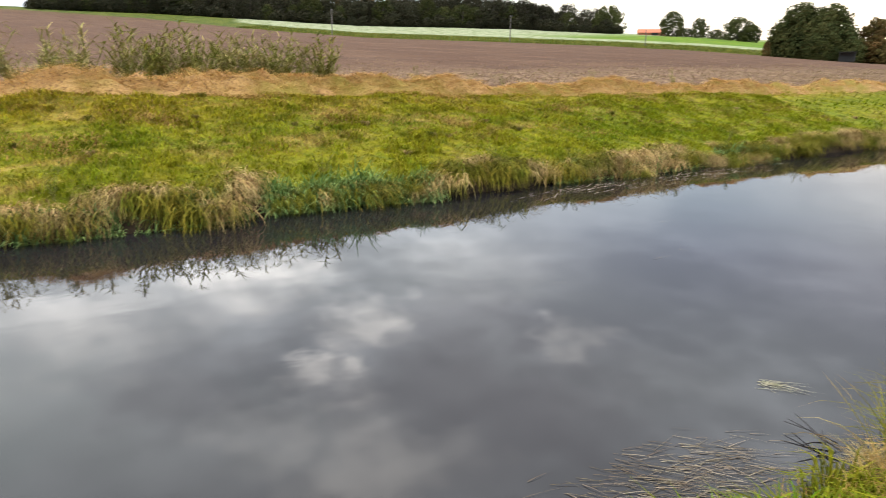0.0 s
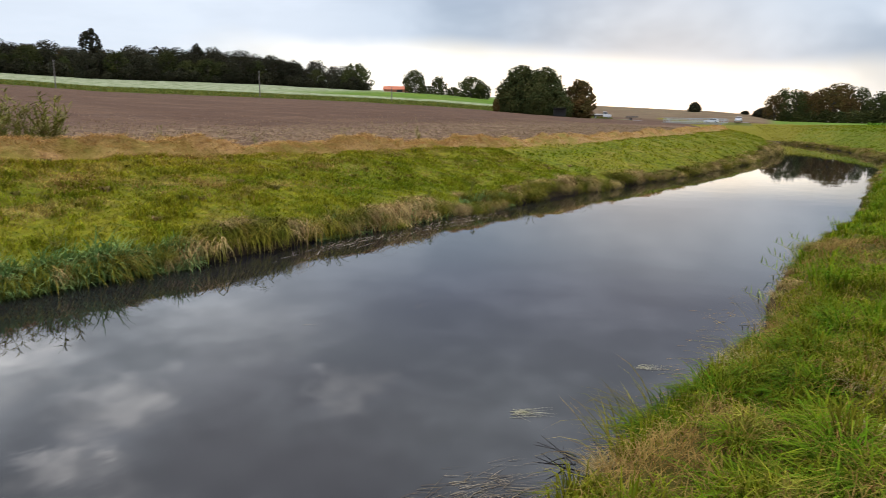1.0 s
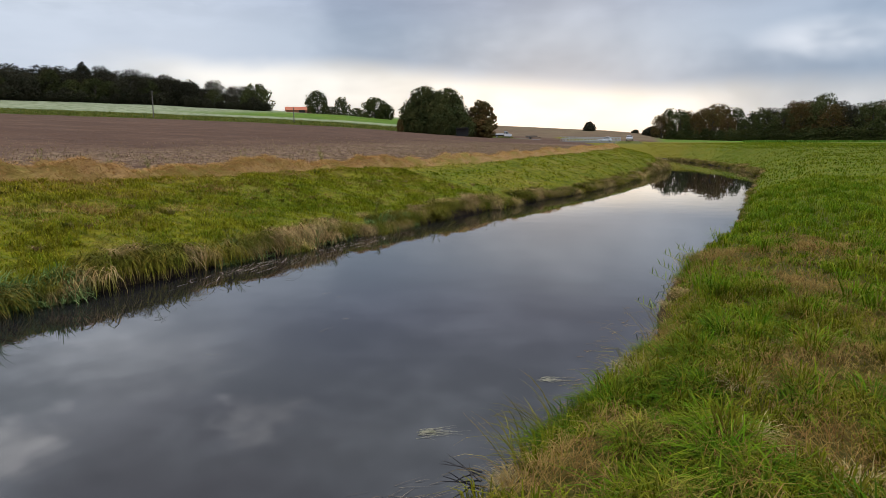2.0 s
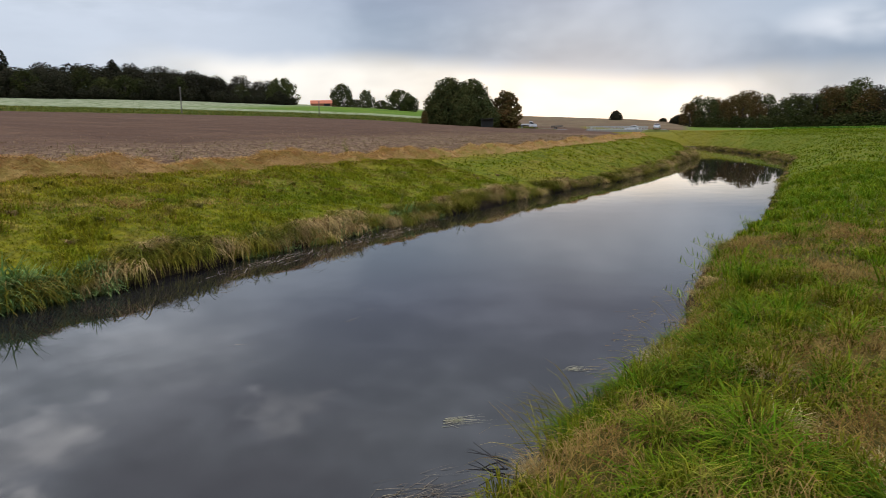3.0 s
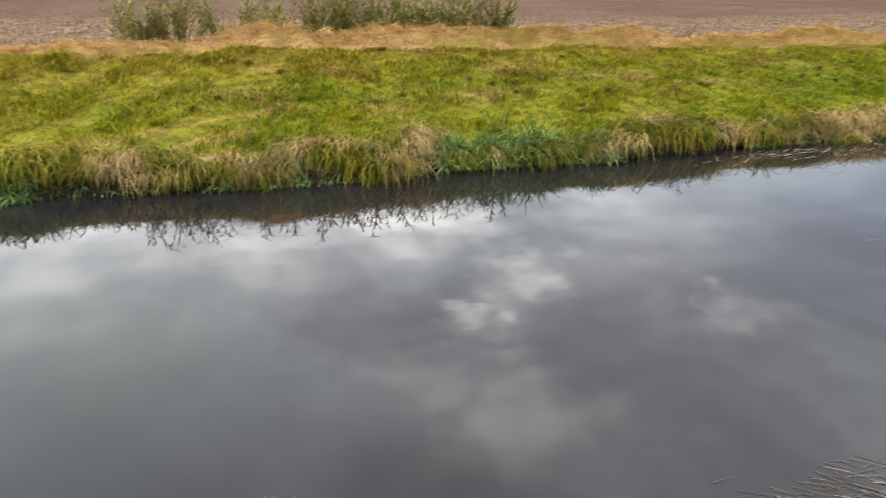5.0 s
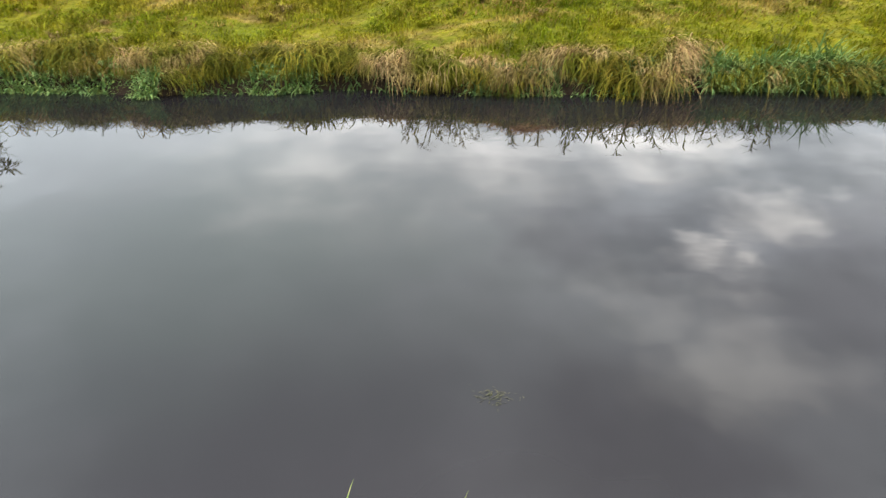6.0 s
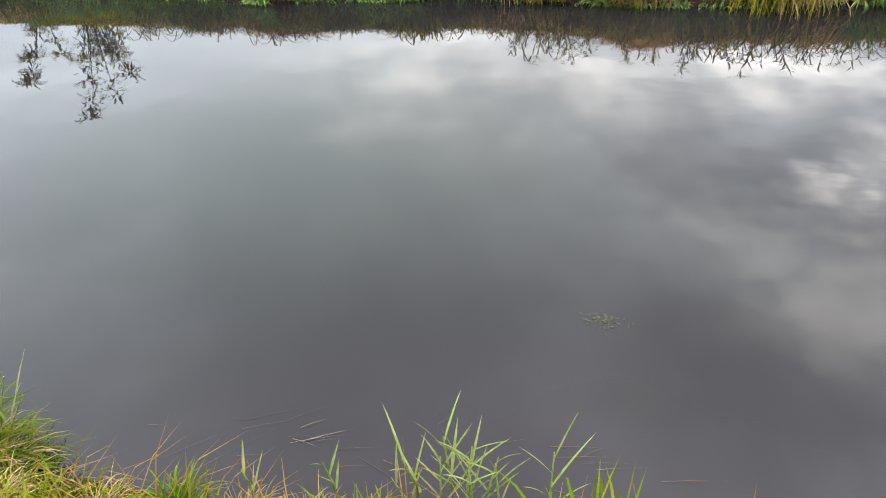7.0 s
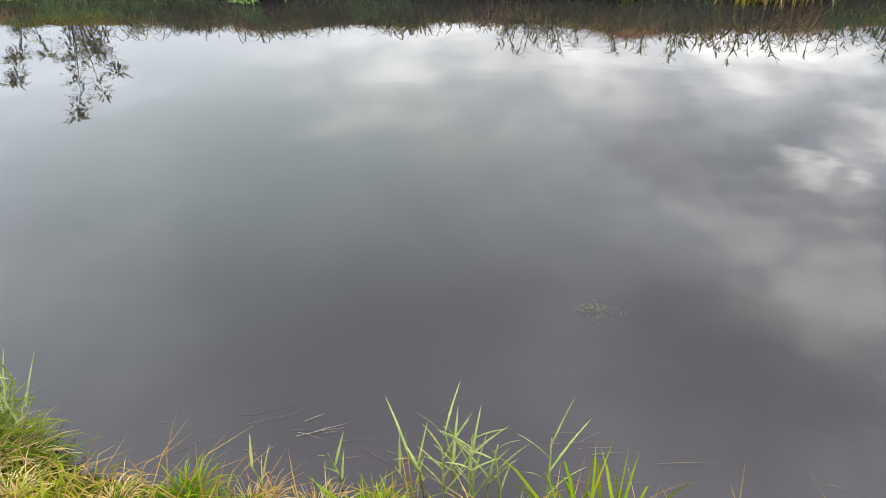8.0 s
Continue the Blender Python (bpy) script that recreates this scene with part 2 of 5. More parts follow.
def leaf_material(name, a, b, c):
    m = make_blade_material(name, lambda n, p: soft_colour(n, p, a, b, c, 0.35), 0.18)
    return m


M_OAK = leaf_material("oak_leaves", (0.045, 0.060, 0.020), (0.065, 0.072, 0.022), (0.085, 0.072, 0.024))
M_AUTUMN = leaf_material("turning_leaves", (0.10, 0.075, 0.025), (0.14, 0.08, 0.028), (0.06, 0.065, 0.02))
M_DARKLEAF = leaf_material("dark_leaves", (0.032, 0.036, 0.021), (0.044, 0.043, 0.024), (0.064, 0.050, 0.029))


def plain(name, colour, rough=0.6, metal=0.0, vary=0.12, scale=4.0):
    m, n, b = material(name)
    pos = position(n)
    dirt = n.ramp(n.noise(pos, scale, 5.0), 0.3, 0.75)
    grain = n.noise(pos, scale * 9, 3.0)
    col = n.mix(n.math("MULTIPLY", dirt, vary * 2), colour, tuple(c * 0.55 for c in colour))
    n.link(col, b.inputs["Base Color"])
    b.inputs["Roughness"].default_value, b.inputs["Metallic"].default_value = rough, metal
    bump(n, b, grain, 0.15, 0.01)
    return m


M_BARK = plain("bark", (0.075, 0.06, 0.045), 0.9, vary=0.3, scale=2.0)
M_TWIG = plain("wet_dead_wood", (0.022, 0.018, 0.015), 0.45, vary=0.3, scale=20.0)
M_WHITE = plain("white_car_paint", (0.78, 0.79, 0.80), 0.25, vary=0.05, scale=1.0)
M_SILVER = plain("silver_car_paint", (0.55, 0.57, 0.60), 0.3, 0.4, vary=0.05, scale=1.0)
M_RUBBER = plain("tyre_rubber", (0.02, 0.02, 0.02), 0.85)
M_RIM = plain("wheel_metal", (0.45, 0.45, 0.46), 0.35, 0.8)
M_PANE = plain("dark_car_glass", (0.02, 0.022, 0.025), 0.3)
M_RAIL = plain("galvanised_rail", (0.50, 0.52, 0.54), 0.5, 0.5, scale=1.5)
M_CONCRETE = plain("weathered_concrete", (0.33, 0.32, 0.30), 0.85, scale=0.8)
M_BRICK = plain("red_brick_wall", (0.36, 0.15, 0.08), 0.85, scale=0.6)
M_ROOF = plain("red_roof_tiles", (0.55, 0.17, 0.075), 0.8, scale=0.5)
M_POLE = plain("grey_pole_wood", (0.16, 0.14, 0.12), 0.85)
M_DARKWOOD = plain("dark_shed_boards", (0.03, 0.028, 0.026), 0.8)


def make_ground_material():
    m, n, b = material("ground_cover")
    pos = position(n)
    s = n.add("ShaderNodeSeparateXYZ")
    n.link(pos, s.inputs[0])
    x, y = s.outputs[0], s.outputs[1]
    wob = n.math("MULTIPLY", n.math("SUBTRACT", n.noise(pos, 0.11, 3.0), 0.5), 5.0)
    # along-field distance past the far edge of the ploughed land
    edge = n.math("ADD", n.math("ADD", n.math("MULTIPLY", x, -0.702), n.math("MULTIPLY", y, 0.712)), -199.3)
    edge = n.math("ADD", edge, n.math("MULTIPLY", wob, 0.5))
    soil = n.mix(n.ramp(n.noise(n.stretch(pos, 0.25, 1.0, 1.0, 0.5), 0.22, 4.0), 0.35, 0.7), (0.108, 0.061, 0.035), (0.150, 0.090, 0.052))
    soil = n.mix(n.math("MULTIPLY", n.ramp(n.noise(pos, 2.3, 4.0, 0.7), 0.45, 0.75), 0.6), soil, (0.062, 0.036, 0.022))
    stub = n.mix(n.ramp(n.noise(pos, 3.5, 3.0, 0.7), 0.42, 0.62), (0.105, 0.063, 0.038), (0.27, 0.185, 0.105))
    near_strip = n.math("SUBTRACT", 1.0, n.ramp(n.math("ADD", n.math("MULTIPLY", x, -1.0), wob), 26.0, 34.0))
    furrow = n.ramp(n.noise(n.stretch(pos, 0.5, 0.06, 1.0, 0.12), 1.3, 4.0, 0.7), 0.40, 0.66)
    soil = n.mix(n.math("MULTIPLY", furrow, 0.5), soil, (0.065, 0.038, 0.027))
    soil = n.mix(n.math("MULTIPLY", n.ramp(n.noise(pos, 5.5, 2.0, 0.8), 0.60, 0.72), 0.7), soil, (0.26, 0.18, 0.13))
    soil = n.mix(near_strip, soil, stub)
    green = grass_colour(n, pos)
    verge = soft_colour(n, pos, (0.055, 0.085, 0.010), (0.12, 0.135, 0.02), (0.04, 0.06, 0.010), 0.3)
    white = n.mix(n.ramp(n.noise(pos, 0.45, 4.0, 0.65), 0.30, 0.62), (0.14, 0.18, 0.06), (0.33, 0.36, 0.22))
    meadow = soft_colour(n, pos, (0.10, 0.19, 0.015), (0.15, 0.22, 0.02), (0.08, 0.15, 0.02), 0.06)
    col = n.mix(n.ramp(edge, -1.0, 1.0), soil, verge)
    col = n.mix(n.math("MULTIPLY", n.math("MULTIPLY", n.ramp(edge, 23.0, 27.0), n.ramp(x, -84.0, -98.0)), n.ramp(n.math("MULTIPLY_ADD", x, 0.358, y), -3.0, 3.0)), col, white)
    col = n.mix(n.math("MULTIPLY", n.ramp(edge, 35.0, 40.0), n.ramp(x, -185.0, -160.0)), col, meadow)
    # bare slopes beyond the road
    col = n.mix(n.ramp(n.math("ADD", x, n.math("MULTIPLY", y, 0.40)), -4.0, 4.0), col, n.mix(n.ramp(n.math("ADD", x, n.math("MULTIPLY", y, 0.13)), -3.0, 3.0), n.mix(n.ramp(y, 215.0, 260.0), soil, soft_colour(n, pos, (0.16, 0.11, 0.06), (0.20, 0.15, 0.08), (0.12, 0.09, 0.05), 0.03)), meadow))
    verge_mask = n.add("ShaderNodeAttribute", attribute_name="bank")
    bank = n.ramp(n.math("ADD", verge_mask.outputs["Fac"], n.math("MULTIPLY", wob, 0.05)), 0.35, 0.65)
    # thatch with shade between blades painted into its colour, strongest on the near bank
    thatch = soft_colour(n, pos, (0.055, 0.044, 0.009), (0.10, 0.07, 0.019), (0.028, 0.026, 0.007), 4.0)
    thatch_shade = n.math("MULTIPLY_ADD", n.math("MULTIPLY", n.ramp(x, -7.0, -4.0), n.ramp(y, 22.0, 12.0)), 0.55, 0.28)
    col = n.mix(bank, col, n.mix(thatch_shade, green, thatch))
    mud = n.ramp(n.math("ADD", s.outputs[2], n.math("MULTIPLY", wob, 0.03)), 0.30, 0.12)
    col = n.mix(mud, col, n.mix(n.noise(pos, 6.0, 4.0), (0.018, 0.013, 0.008), (0.050, 0.034, 0.019)))
    n.link(col, b.inputs["Base Color"])
    b.inputs["Roughness"].default_value = 0.95
    b.inputs["Specular IOR Level"].default_value = 0.1
    lumps = n.math("ADD", n.noise(pos, 1.6, 5.0, 0.65), n.math("MULTIPLY", n.noise(pos, 14.0, 3.0), 0.25))
    bump(n, b, lumps, 0.45, 0.25)
    return m


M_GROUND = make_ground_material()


def make_water_material():
    m, n, b = material("still_dark_water")
    pos = position(n)
    murk = n.mix(n.ramp(n.noise(pos, 0.5, 3.0), 0.35, 0.7), (0.013, 0.012, 0.013), (0.018, 0.018, 0.017))
    n.link(murk, b.inputs["Base Color"])
    b.inputs["Roughness"].default_value = 0.015
    b.inputs["IOR"].default_value = 1.45
    calm = n.ramp(n.noise(pos, 0.35, 2.0), 0.42, 0.66)
    ripple = n.noise(n.stretch(pos, 1.0, 0.55, 1.0, 0.3), 5.0, 3.0, 0.5)
    swell = n.noise(pos, 0.9, 2.0)
    bump(n, b, n.math("ADD", n.math("MULTIPLY", n.math("MULTIPLY_ADD", calm, 0.75, 0.25), n.math("MULTIPLY", ripple, 0.22)), n.math("MULTIPLY", swell, 0.6)), 0.10, 0.03)
    return m


M_WATER = make_water_material()


# ---- mesh helpers ----
def mesh_object(name, verts, tris, mat, smooth=False, parent=None):
    """An object from an array of points and one of triangles or quads."""
    me = bpy.data.meshes.new(name)
    k = tris.shape[1]
    me.vertices.add(len(verts))
    me.vertices.foreach_set("co", np.ascontiguousarray(verts, dtype=np.float32).ravel())
    me.loops.add(tris.size)
    me.loops.foreach_set("vertex_index", np.ascontiguousarray(tris, dtype=np.int32).ravel())
    me.polygons.add(len(tris))
    me.polygons.foreach_set("loop_start", np.arange(0, tris.size, k, dtype=np.int32))
    me.polygons.foreach_set("use_smooth", np.full(len(tris), smooth))
    me.update(calc_edges=True)
    me.validate()
    me.materials.append(mat)
    ob = new(name, me)
    if parent is not None:
        ob.parent = parent
    return ob


def part(name, bm, mat, parent=None, label=""):
    """Link a bmesh as one mesh object, under a thing or a part."""
    me = bpy.data.meshes.new(name)
    bm.to_mesh(me)
    bm.free()
    me.materials.append(mat)
    ob = new(name, me)
    if parent is not None:
        ob.parent = parent
    if label:
        tagged(ob, label)
    return ob


def empty(name, label, category, group="", at=None):
    ob = tagged(new(name), label, category, group)
    if at is not None:
        ob.matrix_basis = at
    return ob


def add_box(bm, size, at, bevel=0.0, rot=None):
    m = Matrix.Translation(at)
    if rot is not None:
        m = m @ rot
    made = bmesh.ops.create_cube(bm, size=1.0, matrix=m @ Matrix.Diagonal((*size, 1)))
    if bevel:
        edges = {e for v in made["verts"] for e in v.link_edges}
        bmesh.ops.bevel(bm, geom=list(edges), offset=bevel, segments=2, affect="EDGES")


def add_tube(bm, points, radii, sides=7):
    """A tube with rounded course through the points."""
    rings = []
    for i, (p, r) in enumerate(zip(points, radii)):
        p = Vector(p)
        way = Vector(points[min(i + 1, len(points) - 1)]) - Vector(points[max(i - 1, 0)])
        q = way.to_track_quat("Z", "Y")
        rings.append([bm.verts.new(p + q @ Vector((r * math.cos(a), r * math.sin(a), 0))) for a in (2 * math.pi * k / sides for k in range(sides))])
    for a, b in zip(rings, rings[1:]):
        for k in range(sides):
            bm.faces.new((a[k], a[(k + 1) % sides], b[(k + 1) % sides], b[k]))
    bm.faces.new(list(reversed(rings[0])))
    bm.faces.new(rings[-1])


def waves(x, y, size, seed=0):
    """A smooth uneven field of about -1 to 1 over the plan."""
    r = np.random.RandomState(seed)
    z = np.zeros_like(np.asarray(x, dtype=float))
    for k in range(7):
        a, f, ph = r.uniform(0, 6.283), r.uniform(0.6, 1.9) * 6.283 / size, r.uniform(0, 6.283)
        z = z + np.sin((np.cos(a) * x + np.sin(a) * y) * f + ph)
    return z / 3.2


def smooth(t):
    t = np.clip(t, 0, 1)
    return t * t * (3 - 2 * t)


# ---- the lie of the land ----
LEFT_Y = [-60, -8, -2, 2, 10, 20, 34, 50, 68, 87, 115, 150, 180, 200, 240, 400, 4000]
LEFT_X = [-10.4, -10.0, -9.7, -9.4, -9.2, -8.9, -7.7, -7.5, -8.2, -11, -17, -26, -38, -47, -66, -140, -1800]
RIGHT_Y = [-60, -3, 0, 2.0, 3.0, 3.8, 4.3, 4.9, 5.5, 6.0, 6.9, 8.3, 9.6, 11.3, 12.8, 13.7, 15, 16.5, 19, 22, 30, 43, 53, 62, 75, 93, 113, 132, 177, 200, 240, 400, 4000]
RIGHT_X = [-3.2, -1.95, -1.88, -1.68, -1.50, -1.40, -1.38, -1.36, -1.22, -1.14, -1.01, -0.99, -1.13, -1.16, -1.10, -1.00, -0.82, -0.70, -0.54, -0.52, -0.40, -0.26, 0.0, -0.4, -2.2, -6.0, -10.6, -15.6, -28, -37, -57, -132, -1790]
AZ = [-180, -88, -77, -70, -60, -55, -48, -40, -34, -26, -21, -16.7, -12, -8.6, -7, 0, 7, 30, 180]
EDGE_D = [215, 215, 215, 221, 207, 203, 200, 200, 203, 210, 217, 217, 217, 210, 200, 180, 170, 170, 200]
EDGE_E = [1.0, 3.55, 3.42, 3.2, 2.68, 2.6, 2.44, 2.18, 1.87, 1.30, 0.93, 0.70, 0.42, 0.38, 0.36, 0.36, 0.30, 0.2, 0.2]
WOOD_E = [1.0, 3.95, 4.05, 3.92, 3.58, 3.6, 3.5, 3.14, 2.85, 2.1, 1.25, 1.0, 0.85, 0.75, 0.6, 0.42, 0.3, 0.2, 0.2]
FAR_E = [1.0, 4.1, 4.2, 4.1, 3.8, 3.8, 3.6, 3.25, 3.0, 2.45, 1.98, 1.72, 1.48, 1.15, 0.75, 0.45, 0.3, 0.2, 0.2]
EYE = 2.2
HAY_GAP = 5.7  # from the far water's edge to the hay row


def left_edge(y):
    return np.interp(y, LEFT_Y, LEFT_X) + 0.13 * waves(y, 0 * y, 3.0, 3) * (np.abs(y) < 90)


def right_edge(y):
    return np.interp(y, RIGHT_Y, RIGHT_X) + 0.05 * waves(y, 0 * y, 2.2, 5) * (np.abs(y) < 90)


def ground_z(x, y):
    x, y = np.asarray(x, dtype=float), np.asarray(y, dtype=float)
    dl, dr = left_edge(y) - x, x - right_edge(y)
    dist, az = np.hypot(x, y), np.degrees(np.arctan2(x, y))
    rise = 0.75 * smooth((y - 20) / 60)
    z_l = np.interp(dl, [-1.6, -0.3, 0, 0.15, 0.5, 1.0, 2.2, 4.6, 9], [-0.9, -0.3, -0.08, 0.16, 0.36, 0.50, 0.82, 1.53, 1.64]) + rise * smooth(dl / 1.6) - 0.12 * smooth((y - 4) / 14) * smooth((dl - 2) / 3)
    lip = 0.56 + 0.019 * np.clip(y - 6, 0, 75)
    z_r = np.interp(dr, [-1.6, -0.3, 0, 0.25, 0.6], [-0.9, -0.3, -0.06, 0.2, 0.42]) + (lip - 0.42) * smooth(dr / (1.3 + (lip - 0.5) * 3.0))
    # open land, by its height over the skyline
    d0 = np.clip(18.5 / np.maximum(np.abs(np.sin(np.radians(az))), 0.1), 18, 100)
    d1 = np.interp(az, AZ, EDGE_D)
    z1 = EYE + d1 * np.tan(np.radians(np.interp(az, AZ, EDGE_E)))
    z2 = EYE + 275 * np.tan(np.radians(np.interp(az, AZ, WOOD_E)))
    z3 = EYE + 450 * np.tan(np.radians(np.interp(az, AZ, FAR_E)))
    z0 = 1.55 + rise
    u1, u2, u3 = (dist - d0) / (d1 - d0), (dist - d1) / (275 - d1), (dist - 275) / 175
    land = np.where(u1 < 1, z0 + (z1 - z0) * np.clip(u1, 0, 1) ** 1.05, np.where(u2 < 1, z1 + (z2 - z1) * u2, z2 + (z3 - z2) * np.clip(u3, 0, 1)))
    t = smooth((dl - 6) / 7)
    z_l = z_l * (1 - t) + land * t
    t = smooth((dist - 45) / 60) * smooth((dr - 1.5) / 10)
    z_r = z_r * (1 - t) + land * t
    z = np.where(dl > 0, z_l, np.where(dr > 0, z_r, np.maximum(z_l, z_r)))
    under = 1.4 * np.exp(-((x + 47) / 7) ** 2 - ((y - 202) / 9) ** 2)
    fade = smooth((y - 140) / 30)
    z = z * (1 - fade) + (land - under) * fade
    rough = np.where((dl > 0.3) | (dr > 0.3), 1.0, 0.0)
    hump = 0.045 * waves(x, y, 0.75, 13) * smooth((dr - 0.3) / 0.5) * (dist < 30)
    return z + hump + rough * (0.035 * waves(x, y, 1.7, 11) + 0.05 * waves(x, y, 5.0, 12) * smooth((dist - 3) / 8))


def spaced(near_lo, near_hi, step, lo, hi, grow):
    a = list(np.arange(near_lo, near_hi, step))
    s, v = step, near_hi
    while v < hi:
        a.append(v)
        s *= grow
        v += s
    a.append(hi)
    s, v, b = step, near_lo, []
    while v > lo:
        s *= grow
        v -= s
        b.append(max(v, lo))
    return np.array(b[::-1] + a)


gx = spaced(-20.0, 7.0, 0.2, -4000.0, 3000.0, 1.055)
gy = spaced(-12.0, 34.0, 0.3, -1500.0, 4000.0, 1.035)
X, Y = np.meshgrid(gx, gy)
Z = ground_z(X, Y)
idx = np.arange(X.size).reshape(X.shape)
quads = np.stack([idx[:-1, :-1], idx[:-1, 1:], idx[1:, 1:], idx[1:, :-1]], -1).reshape(-1, 4)
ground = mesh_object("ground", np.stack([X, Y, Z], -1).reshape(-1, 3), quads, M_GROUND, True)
mask = ground.data.attributes.new("bank", "FLOAT", "POINT")
dl_, dr_ = left_edge(Y) - X, X - right_edge(Y)
mask.data.foreach_set("value", np.where(dl_ > 0, smooth((HAY_GAP + 1.0 - dl_) / 1.0) * (Y < 175), smooth((60 - dr_ + 0.6 * np.clip(160 - Y, -400, 300)) / 8)).astype(np.float32).ravel())
tagged(ground, "grassy canal banks and ploughed brown farmland rising to a hill", "ground", kind="structure")

wy = np.array([-60.0] + list(np.arange(-58, 240, 2.0)) + [260.0, 300.0, 400.0])
wl, wr = left_edge(wy) - 1.0, right_edge(wy) + 1.0
wverts = np.concatenate([np.stack([wl, wy, 0 * wy], -1), np.stack([wr, wy, 0 * wy], -1)])
k = np.arange(len(wy) - 1)
water = mesh_object("water", wverts, np.stack([k, k + len(wy), k + len(wy) + 1, k + 1], -1), M_WATER, True)
tagged(water, "still dark canal water mirroring the cloudy sky", "water", kind="structure")


# ---- grass and straw as blades ----
def blades(name, root, height, width, lean, mat, rng, flop=0.5, heading=None, taper=0.75, sink=0.03):
    """Many bent blades in one mesh. root: (n, 3); the rest: numbers or arrays of n."""
    n = len(root)
    a = rng.uniform(0, 2 * np.pi, n) if heading is None else heading
    side = a + np.pi / 2 + rng.normal(0, 0.4, n)
    h, wd = np.broadcast_to(height, n), np.broadcast_to(width, n) * 0.5
    ln = np.broadcast_to(lean, n) * h
    out = np.stack([np.cos(a), np.sin(a), 0 * a], -1)
    sid = np.stack([np.cos(side), np.sin(side), 0 * a], -1)
    up_ = np.array([0.0, 0.0, 1.0])
    mid = root + out * (ln * 0.35)[:, None] + up_ * (h * 0.62)[:, None]
    tip = root + out * ln[:, None] + up_ * (h * (1 - np.broadcast_to(flop, n)))[:, None]
    base = root - up_ * sink
    v = np.stack([base - sid * wd[:, None], base + sid * wd[:, None], mid - sid * (wd * taper)[:, None], mid + sid * (wd * taper)[:, None], tip], 1)
    t = np.array([[0, 1, 3], [0, 3, 2], [2, 3, 4]])
    tris = (np.arange(n)[:, None, None] * 5 + t[None]).reshape(-1, 3)
    return mesh_object(name, v.reshape(-1, 3), tris, mat)


def arching(name, root, length, width, heading, start, end, mat, segs=4):
    """Blades that rise at one angle (degrees) and bow over to another."""
    n = len(root)
    out = np.stack([np.cos(heading), np.sin(heading), 0 * heading], -1)
    side = np.stack([-np.sin(heading), np.cos(heading), 0 * heading], -1)
    p, rows = root.copy(), []
    for k in range(segs):
        half = (width * 0.5 * (1 - 0.75 * (k / segs) ** 2))[:, None] * side
        rows += [p - half, p + half]
        e = np.radians(start + (end - start) * (k + 0.5) / segs)
        p = p + (length / segs)[:, None] * (out * np.cos(e)[:, None] + np.array([0, 0, 1.0]) * np.sin(e)[:, None])
    v = np.stack(rows + [p], 1)
    t = [q for k in range(segs - 1) for q in ((2 * k, 2 * k + 1, 2 * k + 3), (2 * k, 2 * k + 3, 2 * k + 2))] + [(2 * segs - 2, 2 * segs - 1, 2 * segs)]
    tris = (np.arange(n)[:, None, None] * (2 * segs + 1) + np.array(t)[None]).reshape(-1, 3)
    return mesh_object(name, v.reshape(-1, 3), tris, mat)


def scatter(rng, count, x0, x1, y0, y1, keep):
    x, y = rng.uniform(x0, x1, count), rng.uniform(y0, y1, count)
    m = keep(x, y)
    x, y = x[m], y[m]
    return np.stack([x, y, ground_z(x, y)], -1)


def tufted(rng, pts, spread):
    """Draw points together round tuft centres."""
    c = pts[rng.randint(0, max(len(pts) // 26, 1), len(pts))]
    xy = c[:, :2] + rng.normal(0, 1, (len(pts), 2)) * spread
    return np.stack([xy[:, 0], xy[:, 1], ground_z(xy[:, 0], xy[:, 1])], -1)


rng = np.random.RandomState(7)
on_right = lambda d: (lambda x, y: x - right_edge(y) > d)
on_left = lambda d, e: (lambda x, y: (left_edge(y) - x > d) & (left_edge(y) - x < e))


def stuff(ob, label, category):
    return tagged(ob, label, category, kind="stuff")


# trampled dry spots on the near bank: x, y, breadth
DRY_PATCHES = [(-0.55, 4.0, 0.36), (-0.85, 3.35, 0.34), (0.57, 8.4, 0.5), (0.75, 5.7, 0.5), (-0.41, 10.3, 0.5), (0.05, 5.1, 0.22), (-0.64, 7.0, 0.3), (0.86, 11.3, 0.6), (0.5, 4.1, 0.25), (1.6, 7.2, 0.5), (1.4, 3.6, 0.4), (-1.0, 1.2, 0.35)]


def dryness(x, y):
    """Where the sward lies flat and dry: above about 0.25."""
    own = waves(x, y, 1.5, 51) + 0.5 * waves(x, y, 0.5, 52)
    near = -0.22 + 0.45 * own
    for px_, py_, size in DRY_PATCHES:
        near = near + 1.1 * np.exp(-((x - px_) ** 2 + 0.6 * (y - py_) ** 2) / (0.95 * size) ** 2)
    return np.where(x > -4, near, own)


def sward(name, label, count, x0, x1, y0, y1, keep, h, width, tuft, lean=0.9):
    p = scatter(rng, count, x0, x1, y0, y1, keep)
    if tuft:
        half = len(p) // 2
        p[:half] = tufted(rng, p[:half], tuft)
        ok = keep(p[:, 0], p[:, 1])
        p = p[ok]
    p = p[(dryness(p[:, 0], p[:, 1]) < 0.28) | (rng.rand(len(p)) < (0.3 if tuft and tuft < 0.1 else 0.75))]
    n = len(p)
    patch = 0.75 + 0.35 * waves(p[:, 0], p[:, 1], 1.1, 21) + 0.15 * waves(p[:, 0], p[:, 1], 0.35, 22)
    hh = h * np.clip(patch, 0.3, 1.5) * rng.uniform(0.5, 1.25, n) * (1 - 0.65 * smooth(dryness(p[:, 0], p[:, 1]) * 2.5 - 0.3))
    ob = blades(name, p, hh, width * rng.uniform(0.7, 1.3, n), lean * rng.uniform(0.3, 1.5, n), M_GRASS, rng, rng.uniform(0.02, 0.5, n))
    return stuff(ob, label, "grass")


